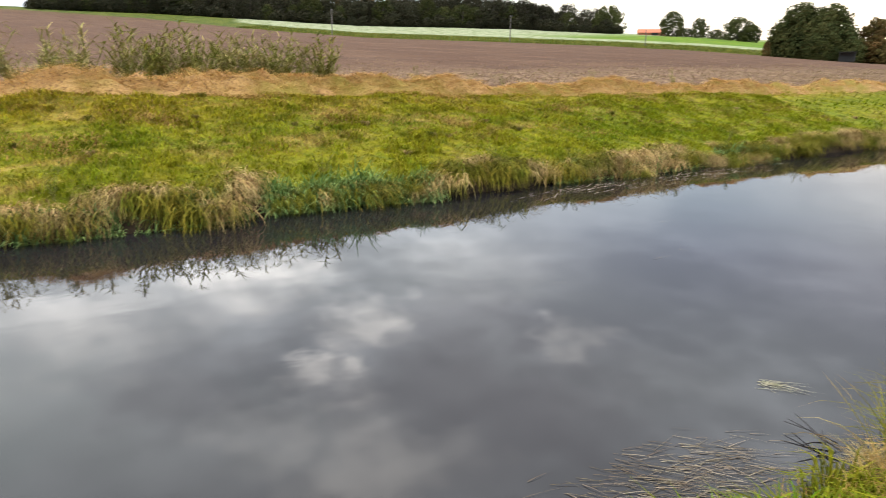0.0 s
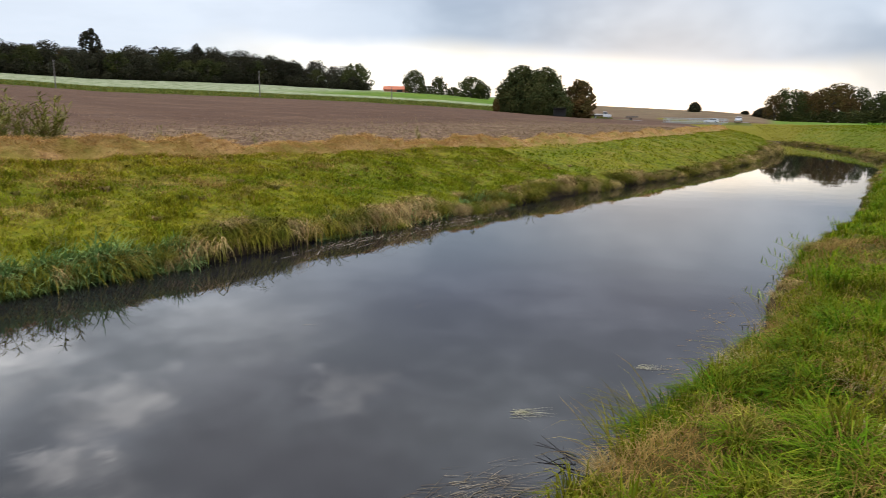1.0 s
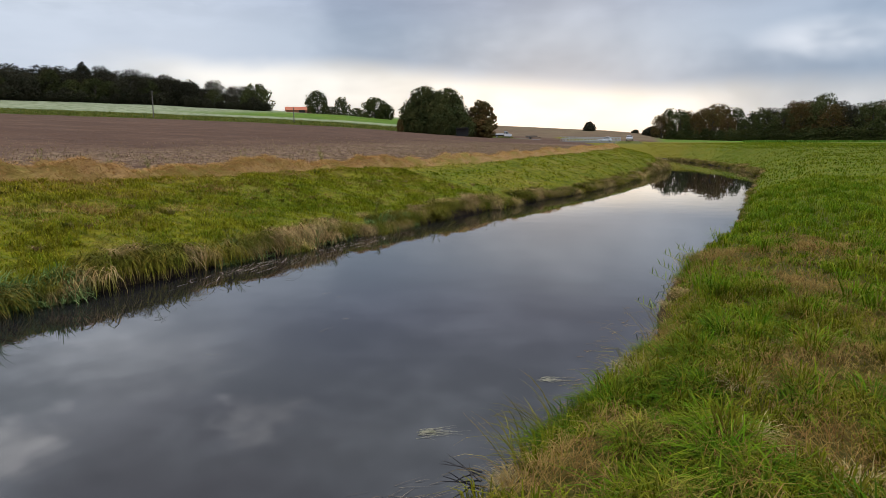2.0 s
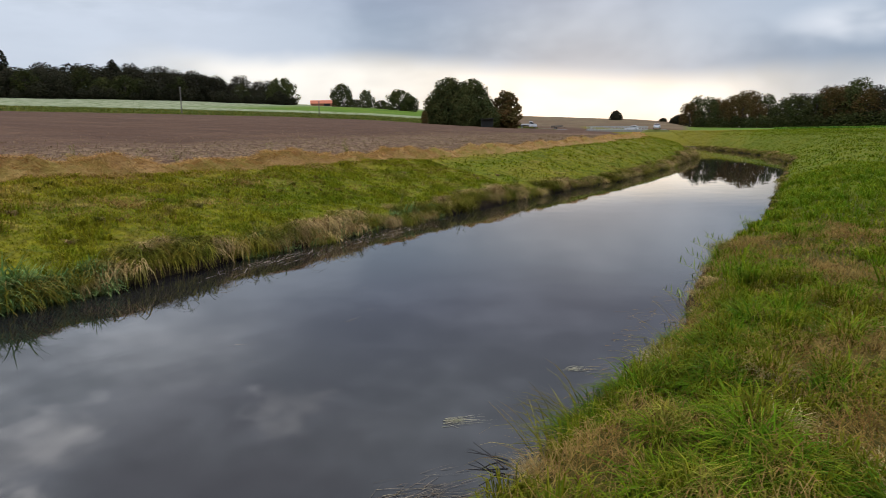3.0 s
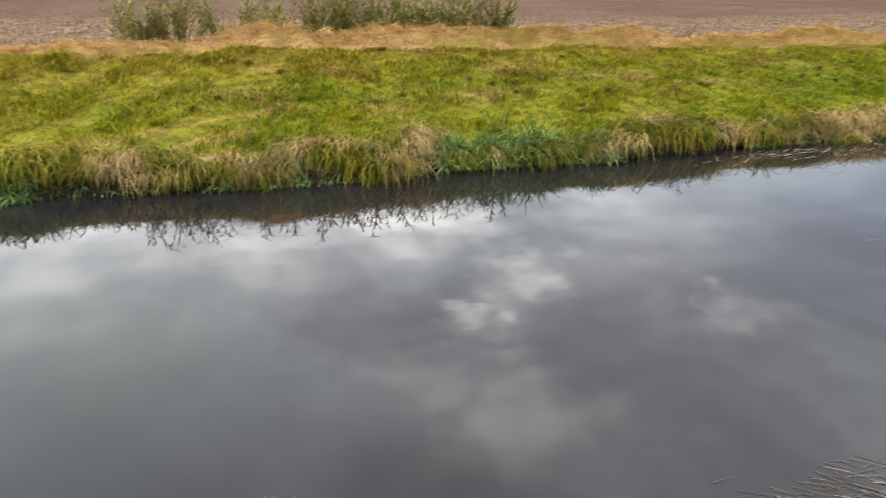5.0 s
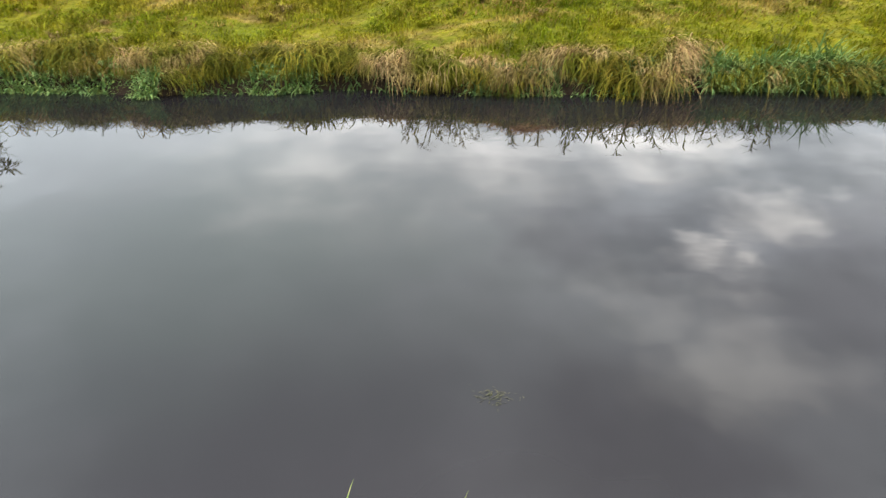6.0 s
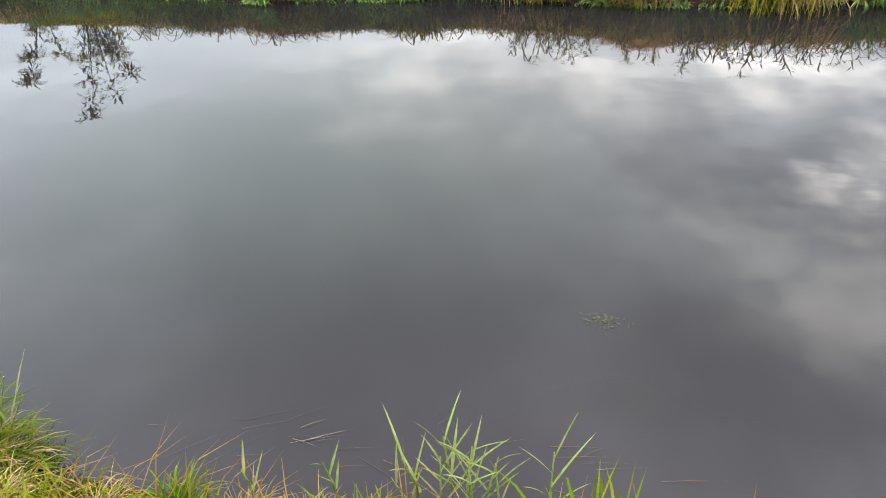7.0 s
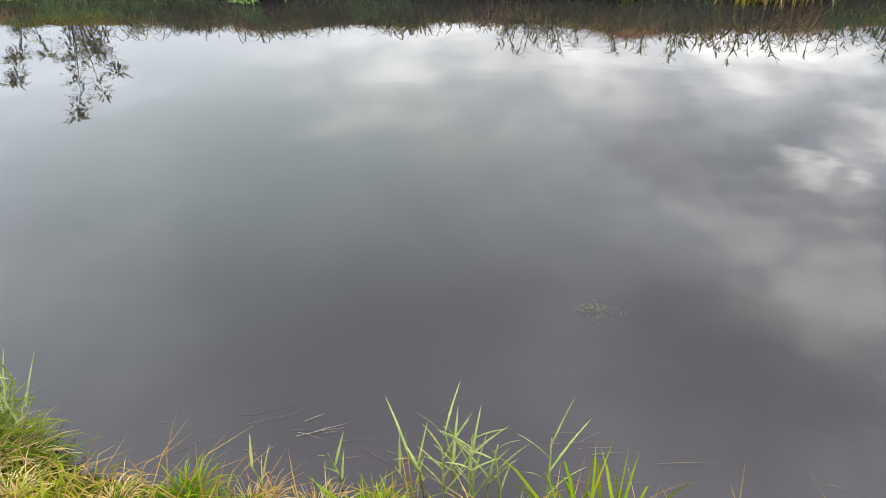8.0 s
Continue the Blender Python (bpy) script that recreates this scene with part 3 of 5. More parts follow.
sward("near_grass", "fresh green and yellowing grass on the canal bank", 150000, -2.3, 6.5, -3.2, 9.0, on_right(0.16), 0.12, 0.0085, 0.06, 1.2)
sward("bank_grass", "green grass with dry patches along the water", 75000, -2.0, 12.0, 9.0, 30.0, on_right(0.15), 0.17, 0.018, 0.12, 1.2)
sward("distant_grass", "green grass bank running to the bend", 45000, -8.0, 26.0, 30.0, 100.0, on_right(0.2), 0.15, 0.05, 0, 1.3)
sward("far_bank_grass", "bright green mown grass on the far bank", 270000, -17.5, -8.0, -10.0, 24.0, on_left(0.4, 5.4), 0.13, 0.018, 0.22, 1.3)
sward("far_bank_grass", "green grass on the far bank near the bend", 70000, -22.0, -7.0, 24.0, 100.0, on_left(0.4, 5.6), 0.13, 0.04, 0, 1.3)

sward("distant_grass", "green grass flats beyond the bend", 40000, -45.0, 22.0, 100.0, 178.0, lambda x, y: (x - right_edge(y) > 0.3) & (x - right_edge(y) < 34), 0.18, 0.09, 0, 1.3)


# ---- the row of cut hay ----
def hay_x(y):
    return np.interp(y, LEFT_Y, LEFT_X) - HAY_GAP + 0.2 * waves(y, 0 * y, 9.0, 31)


def hay_size(y):
    """The row is heaped wider and higher beside the weeds."""
    return 1.0 + 0.5 * smooth((9.0 - y) / 4.0) * smooth((y + 4.0) / 4.0) * (0.75 + 0.35 * waves(y, 0 * y, 6.0, 37))


def hay_top(x, y):
    off = np.abs(x - hay_x(y)) / hay_size(y)
    crest = (0.16 + 0.16 * smooth((y + 1.5) / 3.0)) * hay_size(y) + 0.11 * waves(y, 0 * y, 4.5, 32) + 0.06 * waves(y, 0 * y, 1.7, 35) + 0.06 * waves(x, y, 1.0, 33)
    return np.clip(crest, 0.12, 0.8) * (0.45 + 0.55 * smooth((y - 0.2) / 2.5)) * np.clip(1 - (off / 0.65) ** 2, -0.2, 1) + 0.06 * waves(x, y, 0.5, 34)


hy = np.concatenate([np.arange(-16, 30, 0.14), np.arange(30, 112, 0.5)])
hu = np.linspace(-0.85, 0.85, 19)
HY, HU = np.meshgrid(hy, hu, indexing="ij")
HX = hay_x(HY) + HU * hay_size(HY)
HZ = ground_z(HX, HY) + np.where(np.abs(HU) > 0.8, -0.15, hay_top(HX, HY))
idx = np.arange(HX.size).reshape(HX.shape)
quads = np.stack([idx[:-1, :-1], idx[:-1, 1:], idx[1:, 1:], idx[1:, :-1]], -1).reshape(-1, 4)
M_HAY, hn, hb = material("cut_hay")
hp = position(hn)
hn.link(hn.mix(hn.ramp(hn.noise(hp, 0.8, 3.0), 0.40, 0.68), soft_colour(hn, hp, (0.41, 0.235, 0.075), (0.50, 0.31, 0.105), (0.18, 0.095, 0.030), 3.0), (0.27, 0.21, 0.03)), hb.inputs["Base Color"])
hb.inputs["Roughness"].default_value = 0.95
bump(hn, hb, hn.noise(hn.stretch(hp, 1.0, 0.35, 1.0), 18.0, 4.0, 0.7), 1.0, 0.06)
hay = mesh_object("hay_row", np.stack([HX, HY, HZ], -1).reshape(-1, 3), quads, M_HAY, True)
stuff(hay, "long windrow of dry tan cut hay along the field edge", "hay")
n = 60000
py = np.concatenate([rng.uniform(-16, 26, n * 3 // 4), rng.uniform(26, 110, n // 4)])
px = hay_x(py) + rng.normal(0, 0.36, n) * hay_size(py)
pz = ground_z(px, py) + np.maximum(hay_top(px, py), 0)
big = np.where(py > 26, 2.2, 1.0)
M_HAYBLADE = make_blade_material("hay_strands", lambda n, p: soft_colour(n, p, (0.43, 0.255, 0.078), (0.53, 0.345, 0.115), (0.25, 0.14, 0.042), 2.0), 0.3)
stuff(blades("hay_strands", np.stack([px, py, pz], -1), 0.09 * rng.uniform(0.3, 1.2, n), 0.011 * big, 5.5, M_HAYBLADE, rng, rng.uniform(0.7, 1.3, n), rng.choice((-1.57, 1.57), n) + rng.normal(0, 0.55, n)), "loose tan strands lying on the hay row", "hay")
# wisps of hay left lying on the mown bank
wisps = [(-13.0, 2.9, 0.9), (-11.8, 1.4, 0.8), (-13.6, 17.2, 1.2), (-13.9, 10.2, 1.4), (-12.4, 6.4, 0.6), (-13.2, -3.0, 1.0), (-12.0, 9.0, 0.7), (-14.0, 5.0, 1.1), (-12.6, 13.0, 0.8)]
sy = rng.uniform(-14, 24, 26000)
sx = left_edge(sy) - rng.uniform(1.6, 5.6, 26000)
ok = waves(sx, sy * 0.5, 1.3, 61) + 0.4 * waves(sx, sy, 0.4, 62) + 0.5 * smooth((left_edge(sy) - sx - 2.4) / 2.0) * smooth((10 - sy) / 5) > rng.uniform(0.0, 1.0, 26000)
sx, sy = sx[ok], sy[ok]
stuff(blades("mown_straw", np.stack([sx, sy, ground_z(sx, sy) + 0.04], -1), 0.05 * rng.uniform(0.3, 1.2, len(sx)), 0.013, 3.2, M_STRAW, rng, rng.uniform(0.5, 1.2, len(sx))), "dry mowings scattered over the far bank", "straw")
at = np.array(wisps)[rng.randint(0, len(wisps), 2800)]
px, py = at[:, 0] + rng.normal(0, 0.22, 2800), at[:, 1] + rng.normal(0, 0.45, 2800) * at[:, 2]
stuff(blades("loose_hay", np.stack([px, py, ground_z(px, py) + 0.03 + 0.04 * rng.rand(2800)], -1), 0.07 * rng.uniform(0.3, 1.2, 2800), 0.014, 3.5, M_STRAW, rng, rng.uniform(0.5, 1.2, 2800)), "thin wisps of hay left on the mown bank", "hay")
n = 30000
py, px = rng.uniform(-16, 80, n), -16.0 - np.abs(rng.normal(0, 9, n))
M_STUB = make_blade_material("stubble", lambda n, p: soft_colour(n, p, (0.38, 0.28, 0.15), (0.26, 0.175, 0.09), (0.48, 0.38, 0.22), 1.0))
stuff(blades("stubble", np.stack([px, py, ground_z(px, py)], -1), 0.12 * rng.uniform(0.4, 1.3, n), 0.03, 0.9, M_STUB, rng, 0.4), "pale stubble stalks at the field edge", "stubble")


# ---- tussocks hanging over the far water's edge ----
def tussock(seed, tall, count, mat, name, label, group):
    r = np.random.RandomState(seed)
    root = np.stack([np.clip(r.normal(0, 0.15, count), -0.26, 0.26), np.clip(r.normal(0, 0.25, count), -0.44, 0.44), r.uniform(-0.06, 0.10, count)], -1)
    combed = r.normal(0, 0.35)
    head_ = np.where(r.rand(count) < 0.7, combed + r.normal(0, 0.55, count), r.uniform(-3.1, 3.1, count))
    ob = arching(name, root, tall * r.uniform(0.5, 1.35, count), 0.0100 * r.uniform(0.6, 1.5, count), head_, r.uniform(5, 58, count), r.uniform(-115, -55, count), mat)
    return tagged(ob, label, "grass tussock", group)


BEDS = [(-8.2, -3.9), (3.7, 6.4), (-2.6, -1.8), (2.6, 3.4), (0.5, 1.5)]


def sown(makers, ys, offset, side, jitter, scale):
    """Set copies of the makers' things along a water's edge."""
    r = np.random.RandomState(91)
    for i, y in enumerate(ys):
        src = makers[r.randint(len(makers))]
        if side < 0 and any(lo < y < hi for lo, hi in BEDS) and r.rand() < 0.6:
            continue
        off = offset + r.uniform(-jitter, jitter)
        x = float((left_edge if side < 0 else right_edge)(np.array(y))) + side * off
        z = float(ground_z(x, y))
        m = pose(x, y, max(z, 0.02), 0, 0, (0 if side < 0 else 180) + r.uniform(-50, 50)) @ Matrix.Diagonal((*[r.uniform(*scale)] * 3, 1))
        copy_thing(src, m)


def away(obs):
    """Take the patterns away once their copies stand."""
    for ob in obs:
        bpy.data.objects.remove(ob)


DRY = [tussock(100 + s, 0.42, 620, M_TUSSOCK, "grass_tussock", "tussock of half-dry grass hanging over the water", "tussocks on the bank") for s in range(6)]
ys = np.concatenate([np.arange(-13, 24, 0.40), np.arange(24, 60, 0.6)])
sown(DRY, ys + np.random.RandomState(4).uniform(-0.15, 0.15, len(ys)), 0.38, -1, 0.28, (0.75, 1.35))
ys = np.arange(60, 92, 0.9)
sown(DRY, ys, 0.4, -1, 0.3, (1.3, 2.1))
ys = np.concatenate([np.arange(9.0, 16, 1.3), np.arange(16, 55, 1.5)])
sown(DRY, ys, 0.30, 1, 0.1, (0.35, 0.6))
sown(DRY, np.arange(55, 132, 1.0), 0.30, 1, 0.2, (0.8, 1.4))
away(DRY)


def reed_bed(name, y0, y1, count, tall, seed):
    r = np.random.RandomState(seed)
    y = y0 + (y1 - y0) * (0.5 + 0.5 * np.sin(np.pi * (r.rand(count) - 0.5)))
    x = left_edge(y) - r.uniform(-0.10, 0.38, count)
    p = np.stack([x, y, np.maximum(ground_z(x, y), 0.0) - 0.03], -1)
    size = tall * r.uniform(0.5, 1.2, count) * (0.75 + 0.35 * waves(y, 0 * y, 1.1, seed))
    ob = arching(name, p, size, 0.021 * r.uniform(0.7, 1.3, count), r.normal(0, 1.0, count), r.uniform(60, 92, count), r.uniform(-70, 40, count), M_REED)
    return stuff(ob, "dense blue-green reed grass at the water's edge", "reeds")


reed_bed("reed_bed", -8.2, -3.9, 2600, 0.44, 41)
reed_bed("reed_bed", 3.7, 6.4, 2300, 0.58, 42)
reed_bed("reed_bed", -2.6, -1.8, 420, 0.42, 43)
reed_bed("reed_bed", 2.6, 3.4, 420, 0.40, 44)
reed_bed("reed_bed", 0.5, 1.6, 420, 0.36, 46)
reed_bed("reed_bed", -3.5, 3.2, 1100, 0.26, 47)
reed_bed("reed_bed", 9.5, 17.0, 1300, 0.36, 45)


# ---- trees ----
def foliage(name, centres, radii, count, size, mat, seed, parent):
    """Leaf sprays over the outside of the lobes, facing outwards for the most part."""
    r = np.random.RandomState(seed)
    k = r.choice(len(centres), count, p=np.array(radii) ** 2 / np.sum(np.array(radii) ** 2))
    d = r.normal(0, 1, (count, 3))
    d /= np.linalg.norm(d, axis=1)[:, None]
    c = np.array(centres)[k] + d * (np.array(radii)[k] * r.uniform(0.55, 1.06, count) ** 0.5)[:, None]
    face = d + r.normal(0, 0.45, (count, 3))
    a = np.cross(face, r.normal(0, 1, (count, 3)))
    a /= np.linalg.norm(a, axis=1)[:, None]
    b = np.cross(face, a)
    b /= np.linalg.norm(b, axis=1)[:, None]
    s = (size * r.uniform(0.5, 1.3, count))[:, None]
    v = np.stack([c - a * s, c + b * s * 0.7, c + a * s, c - b * s * 0.7], 1).reshape(-1, 3)
    return mesh_object(name, v, np.arange(count * 4).reshape(-1, 4), mat, parent=parent)


def tree(name, label, height, width, seed, mat, leaves=1800, leaf=0.34, clear=0.12, lobes=22, group="", fat=1.0, thick=1.0, dome=1.0):
    """A tree at the origin: a forked tapering trunk and a domed crown of lobes of leaves."""
    r = random.Random(seed)
    root = empty(name, label, "tree", group)
    bm = bmesh.new()
    fork = height * max(clear, 0.15)
    t0 = (height * 0.022 + 0.05) * thick
    add_tube(bm, [(0, 0, -0.4), (0.05, 0, fork * 0.5), (0, 0.08, fork), (0.1, 0, height * 0.6), (0, 0, height * 0.85)], [t0 * 1.4, t0, t0 * 0.85, t0 * 0.5, t0 * 0.15])
    centres, radii = [], []
    for i in range(lobes):
        f = (i + 0.5) / lobes
        a = i * 2.4 + r.uniform(-0.4, 0.4)
        lobe = width * fat * r.uniform(0.10, 0.19)
        u = f ** dome
        prof = math.sqrt(max(1 - ((u - 0.3) / 0.74) ** 2, 0.0)) if u > 0.3 else 0.86 + 0.14 * u / 0.3
        rad = max(width * 0.5 * prof - lobe * 0.75, 0.0) * r.uniform(0.6, 1.05)
        c = (rad * math.cos(a), rad * math.sin(a), height * clear + lobe * 0.15 + (height * (1 - clear) - lobe * 1.15) * u)
        centres.append(c)
        radii.append(lobe)
        if i % 2 == 0:
            z = max(c[2] - width * 0.3, fork)
            add_tube(bm, [(0, 0, z * 0.9), (c[0] * 0.55, c[1] * 0.55, (z + c[2]) / 2), c], [t0 * 0.45, t0 * 0.25, t0 * 0.06], 5)
    part("trunk", bm, M_BARK, root)
    foliage("crown", centres, radii, leaves, leaf, mat, seed, root)
    return root


def spot(az, d):
    x, y = d * math.sin(radians(az)), d * math.cos(radians(az))
    return x, y, float(ground_z(x, y))


def stand(src, az, d, top, base_h, turn=0.0, wide=1.0):
    """Copy a tree to a bearing and distance, so tall that it tops out at that elevation."""
    x, y, z = spot(az, d)
    s = (EYE + d * math.tan(radians(top)) - z) / base_h
    return copy_thing(src, pose(x, y, z, 0, 0, turn) @ Matrix.Diagonal((s * wide, s * wide, s, 1)))


WOOD = [tree("woodland_tree", "dark broadleaved tree at the edge of a wood", 12, 11.0, 200 + i, m, 4000, 0.27, 0.0, 34, "trees of the wood", 1.05) for i, m in enumerate((M_DARKLEAF, M_DARKLEAF, M_OAK, M_DARKLEAF, M_AUTUMN))]
UNDER = [tree("woodland_shrub", "dense dark shrub along the foot of a wood", 12, 11.0, 220 + i, m, 1500, 0.5, 0.0, 16, "trees of the wood", 1.5) for i, m in enumerate((M_DARKLEAF, M_OAK))]
r = random.Random(5)
AZ_T, TOP_T = [-90, -84.5, -83, -70, -60, -56.5, -54, -50, -47.2, -43.4, -40.5, -38.5], [4.9, 5.2, 6.6, 6.4, 6.2, 6.25, 6.3, 6.25, 6.15, 5.4, 5.1, 4.5]
for rank in range(3):
    a = -84.5 + 0.3 * rank
    while a < -41.0:
        stand(WOOD[r.choice((0, 0, 1, 1, 2, 3, 3, 4) if rank else (0, 1, 3, 2))], a, 284 + rank * 9 + r.uniform(-3, 3), float(np.interp(a, AZ_T, TOP_T)) * r.uniform(0.91, 1.02) - (2 - rank) * r.uniform(0.0, 0.35), 12, r.uniform(0, 360), r.uniform(1.0, 1.5))
        a += r.uniform(0.9, 1.5)
a = -7.3
while a < 13:
    for rank in range(2):
        top = float(np.interp(a, [-9, -8, -6.9, -3.3, -1.8, 0, 1.7, 3.5, 6.2, 13], [2.1, 3.1, 3.4, 3.55, 3.1, 3.5, 4.0, 4.05, 3.65, 3.6]))
        stand(WOOD[r.choice((2, 4, 4, 2, 0))], a + rank * 0.6, 338 + rank * 12 + r.uniform(-3, 3), top * r.uniform(0.86, 1.02) - (1 - rank) * r.uniform(0.1, 0.6), 12, r.uniform(0, 360), r.uniform(0.75, 1.1))
    a += r.uniform(0.9, 1.5)
for a in np.arange(-84, 12, 0.9):
    if -39.5 < a < -7:
        continue
    stand(UNDER[0 if a < -20 else 1], a + r.uniform(-0.3, 0.3), 279 if a < -20 else 332, (float(np.interp(a, [-84, -60, -40], [4.9, 4.5, 4.0])) if a < -20 else 1.5) * r.uniform(0.94, 1.08), 12, r.uniform(0, 360), 1.6)

PINE = tree("tall_pine", "tall dark pine standing out above the wood", 16, 6.5, 301, M_DARKLEAF, 1500, 0.36, 0.45, 14)
stand(PINE, -53.1, 296, 6.55, 16)
stand(PINE, -60.5, 296, 7.3, 16, 130, 1.1)
SPREAD = tree("spreading_oak", "broad oak with an uneven open crown", 11, 12.5, 311, M_OAK, 3600, 0.36, 0.0, 30, fat=0.9)
stand(SPREAD, -40.6, 286, 5.4, 11, 20, 1.15)
stand(SPREAD, -35.75, 290, 4.95, 11, 80, 1.0)
stand(SPREAD, -33.75, 292, 4.4, 11, 140, 0.85)
stand(SPREAD, -31.0, 285, 4.4, 11, 210, 1.35)
stand(SPREAD, -30.1, 288, 3.8, 11, 300, 1.3)
stand(SPREAD, -32.5, 296, 3.5, 11, 30, 1.6)
stand(SPREAD, -34.6, 296, 3.6, 11, 30, 1.4)
ROUND = tree("round_tree", "lone rounded tree on the skyline", 10, 11, 321, M_DARKLEAF, 5000, 0.5, 0.0, 30, fat=1.5)
stand(ROUND, -13.0, 400, 2.2, 10, 0, 1.25)
stand(ROUND, -9.3, 430, 1.5, 10, 60, 2.0)
stand(ROUND, -8.0, 380, 1.75, 10, 90, 1.8)
BIG = tree("roadside_tree", "large dense dark tree in a clump by the road", 12, 12.5, 331, M_OAK, 12000, 0.30, 0.0, 50, fat=1.15)
stand(BIG, -26.8, 192, 5.35, 12, 0, 1.0)
stand(BIG, -24.9, 188, 5.2, 12, 120, 0.95)
stand(BIG, -25.2, 183, 3.9, 12, 250, 0.95)
stand(BIG, -27.6, 196, 3.9, 12, 200, 1.0)
stand(BIG, -23.4, 184, 2.9, 12, 20, 1.2)
TURN = tree("autumn_tree", "smaller tree with leaves turning brown", 9, 6.5, 341, M_AUTUMN, 4200, 0.27, 0.0, 26, fat=1.1)
stand(TURN, -22.0, 190, 4.15, 9, 0, 1.15)
stand(TURN, -21.7, 187, 2.8, 9, 50, 1.5)
stand(TURN, -22.6, 186, 2.6, 9, 150, 1.6)
stand(TURN, -28.9, 185, 2.6, 9, 70, 0.9)
for src in (*WOOD, *UNDER, PINE, SPREAD, ROUND, BIG, TURN):
    for o in (*src.children_recursive, src):
        bpy.data.objects.remove(o)


# ---- weeds, reeds, drift ----
def leaf_strip(bm, base, way, length, width, droop, sides=4):
    """A narrow pointed leaf that arches over, with a folded midrib."""
    way = Vector(way).normalized()
    side = way.cross(Vector((0, 0, 1)))
    if side.length < 0.05:
        side = Vector((1, 0, 0))
    side.normalize()
    rows = []
    p, d = Vector(base), way.copy()
    for k in range(sides + 1):
        f = k / sides
        half = width * 0.5 * (1 - f) ** 0.6 * (0.55 + 0.9 * min(f * 3, 1) * 0.5)
        fold = side.cross(d).normalized() * half * 0.35
        if k == sides:
            rows.append([bm.verts.new(p)])
        else:
            rows.append([bm.verts.new(p - side * half), bm.verts.new(p - fold), bm.verts.new(p + side * half)])
        d = (d + Vector((0, 0, -droop / sides))).normalized()
        p = p + d * (length / sides)
    for a, b in zip(rows, rows[1:]):
        if len(b) == 3:
            bm.faces.new((a[0], a[1], b[1], b[0])), bm.faces.new((a[1], a[2], b[2], b[1]))
        else:
            bm.faces.new((a[0], a[1], b[0])), bm.faces.new((a[1], a[2], b[0]))


def weed(seed, tall, mat, label):
    r = random.Random(seed)
    root = empty("tall_weed", label, "weed", "weeds behind the hay row")
    for k in range(4):
        bm = bmesh.new()
        a, lean = r.uniform(0, 6.28), r.uniform(0.15, 0.65)
        h = tall * r.uniform(0.6, 1.05)
        top = (math.cos(a) * lean * h, math.sin(a) * lean * h, h)
        add_tube(bm, [(0, 0, -0.1), (top[0] * 0.4, top[1] * 0.4, h * 0.55), top], [0.012, 0.009, 0.003], 5)
        part("stem", bm, M_WEED, root)
        bm = bmesh.new()
        for i in range(24):
            f = r.uniform(0.18, 1.0)
            b = r.uniform(0, 6.28)
            leaf_strip(bm, (top[0] * f * 0.9, top[1] * f * 0.9, h * f), (math.cos(b), math.sin(b), r.uniform(0.2, 1.5)), r.uniform(0.16, 0.34) * (1.25 - 0.5 * f), 0.036, r.uniform(0.2, 1.0), 3)
        part("leaves", bm, mat, root)
    return root


def remove_thing(src):
    for o in (*src.children_recursive, src):
        bpy.data.objects.remove(o)


M_PALEWEED = make_blade_material("fading_weed_leaf", lambda n, p: soft_colour(n, p, (0.28, 0.26, 0.08), (0.36, 0.30, 0.12), (0.19, 0.20, 0.045), 2.0))
GREENW = [weed(500 + i, 1.25, M_WEED, "tall leafy green weed behind the hay row") for i in range(3)]
PALEW = [weed(520 + i, 1.15, M_PALEWEED, "tall thin fading weed at the field edge") for i in range(2)]
r = random.Random(17)
for i in range(112):
    dense = i < 46
    y = r.uniform(3.3, 8.2) if dense else r.uniform(-0.8, 7.0)
    x = float(hay_x(np.array(y))) - r.uniform(0.8, 2.4)
    s = r.uniform(0.6, 1.3) if dense else r.uniform(0.6, 1.2)
    copy_thing(r.choice(GREENW if dense else PALEW), pose(x, y, float(ground_z(x, y)), 0, 0, r.uniform(0, 360)) @ Matrix.Diagonal((s, s, s, 1)))
for y in (11.2, 12.6, 14.9, 17.5, 22.0, -5.0, -7.5, -9.0):
    x = float(hay_x(np.array(y))) - r.uniform(1.0, 2.5)
    s = r.uniform(0.45, 0.8)
    copy_thing(r.choice(PALEW), pose(x, y, float(ground_z(x, y)), 0, 0, r.uniform(0, 360)) @ Matrix.Diagonal((s, s, s, 1)))
# shoots standing on the bank's rim
for y in (1.0, 4.8, 8.3, 10.2, 13.8, 16.1, 19.5, 24.0):
    x = float(left_edge(np.array(y))) - r.uniform(0.3, 0.7)
    copy_thing(r.choice(GREENW), pose(x, y, float(ground_z(x, y)), 0, 0, r.uniform(0, 360)) @ Matrix.Diagonal((0.42, 0.42, 0.42, 1)))
for src in (*GREENW, *PALEW):
    remove_thing(src)


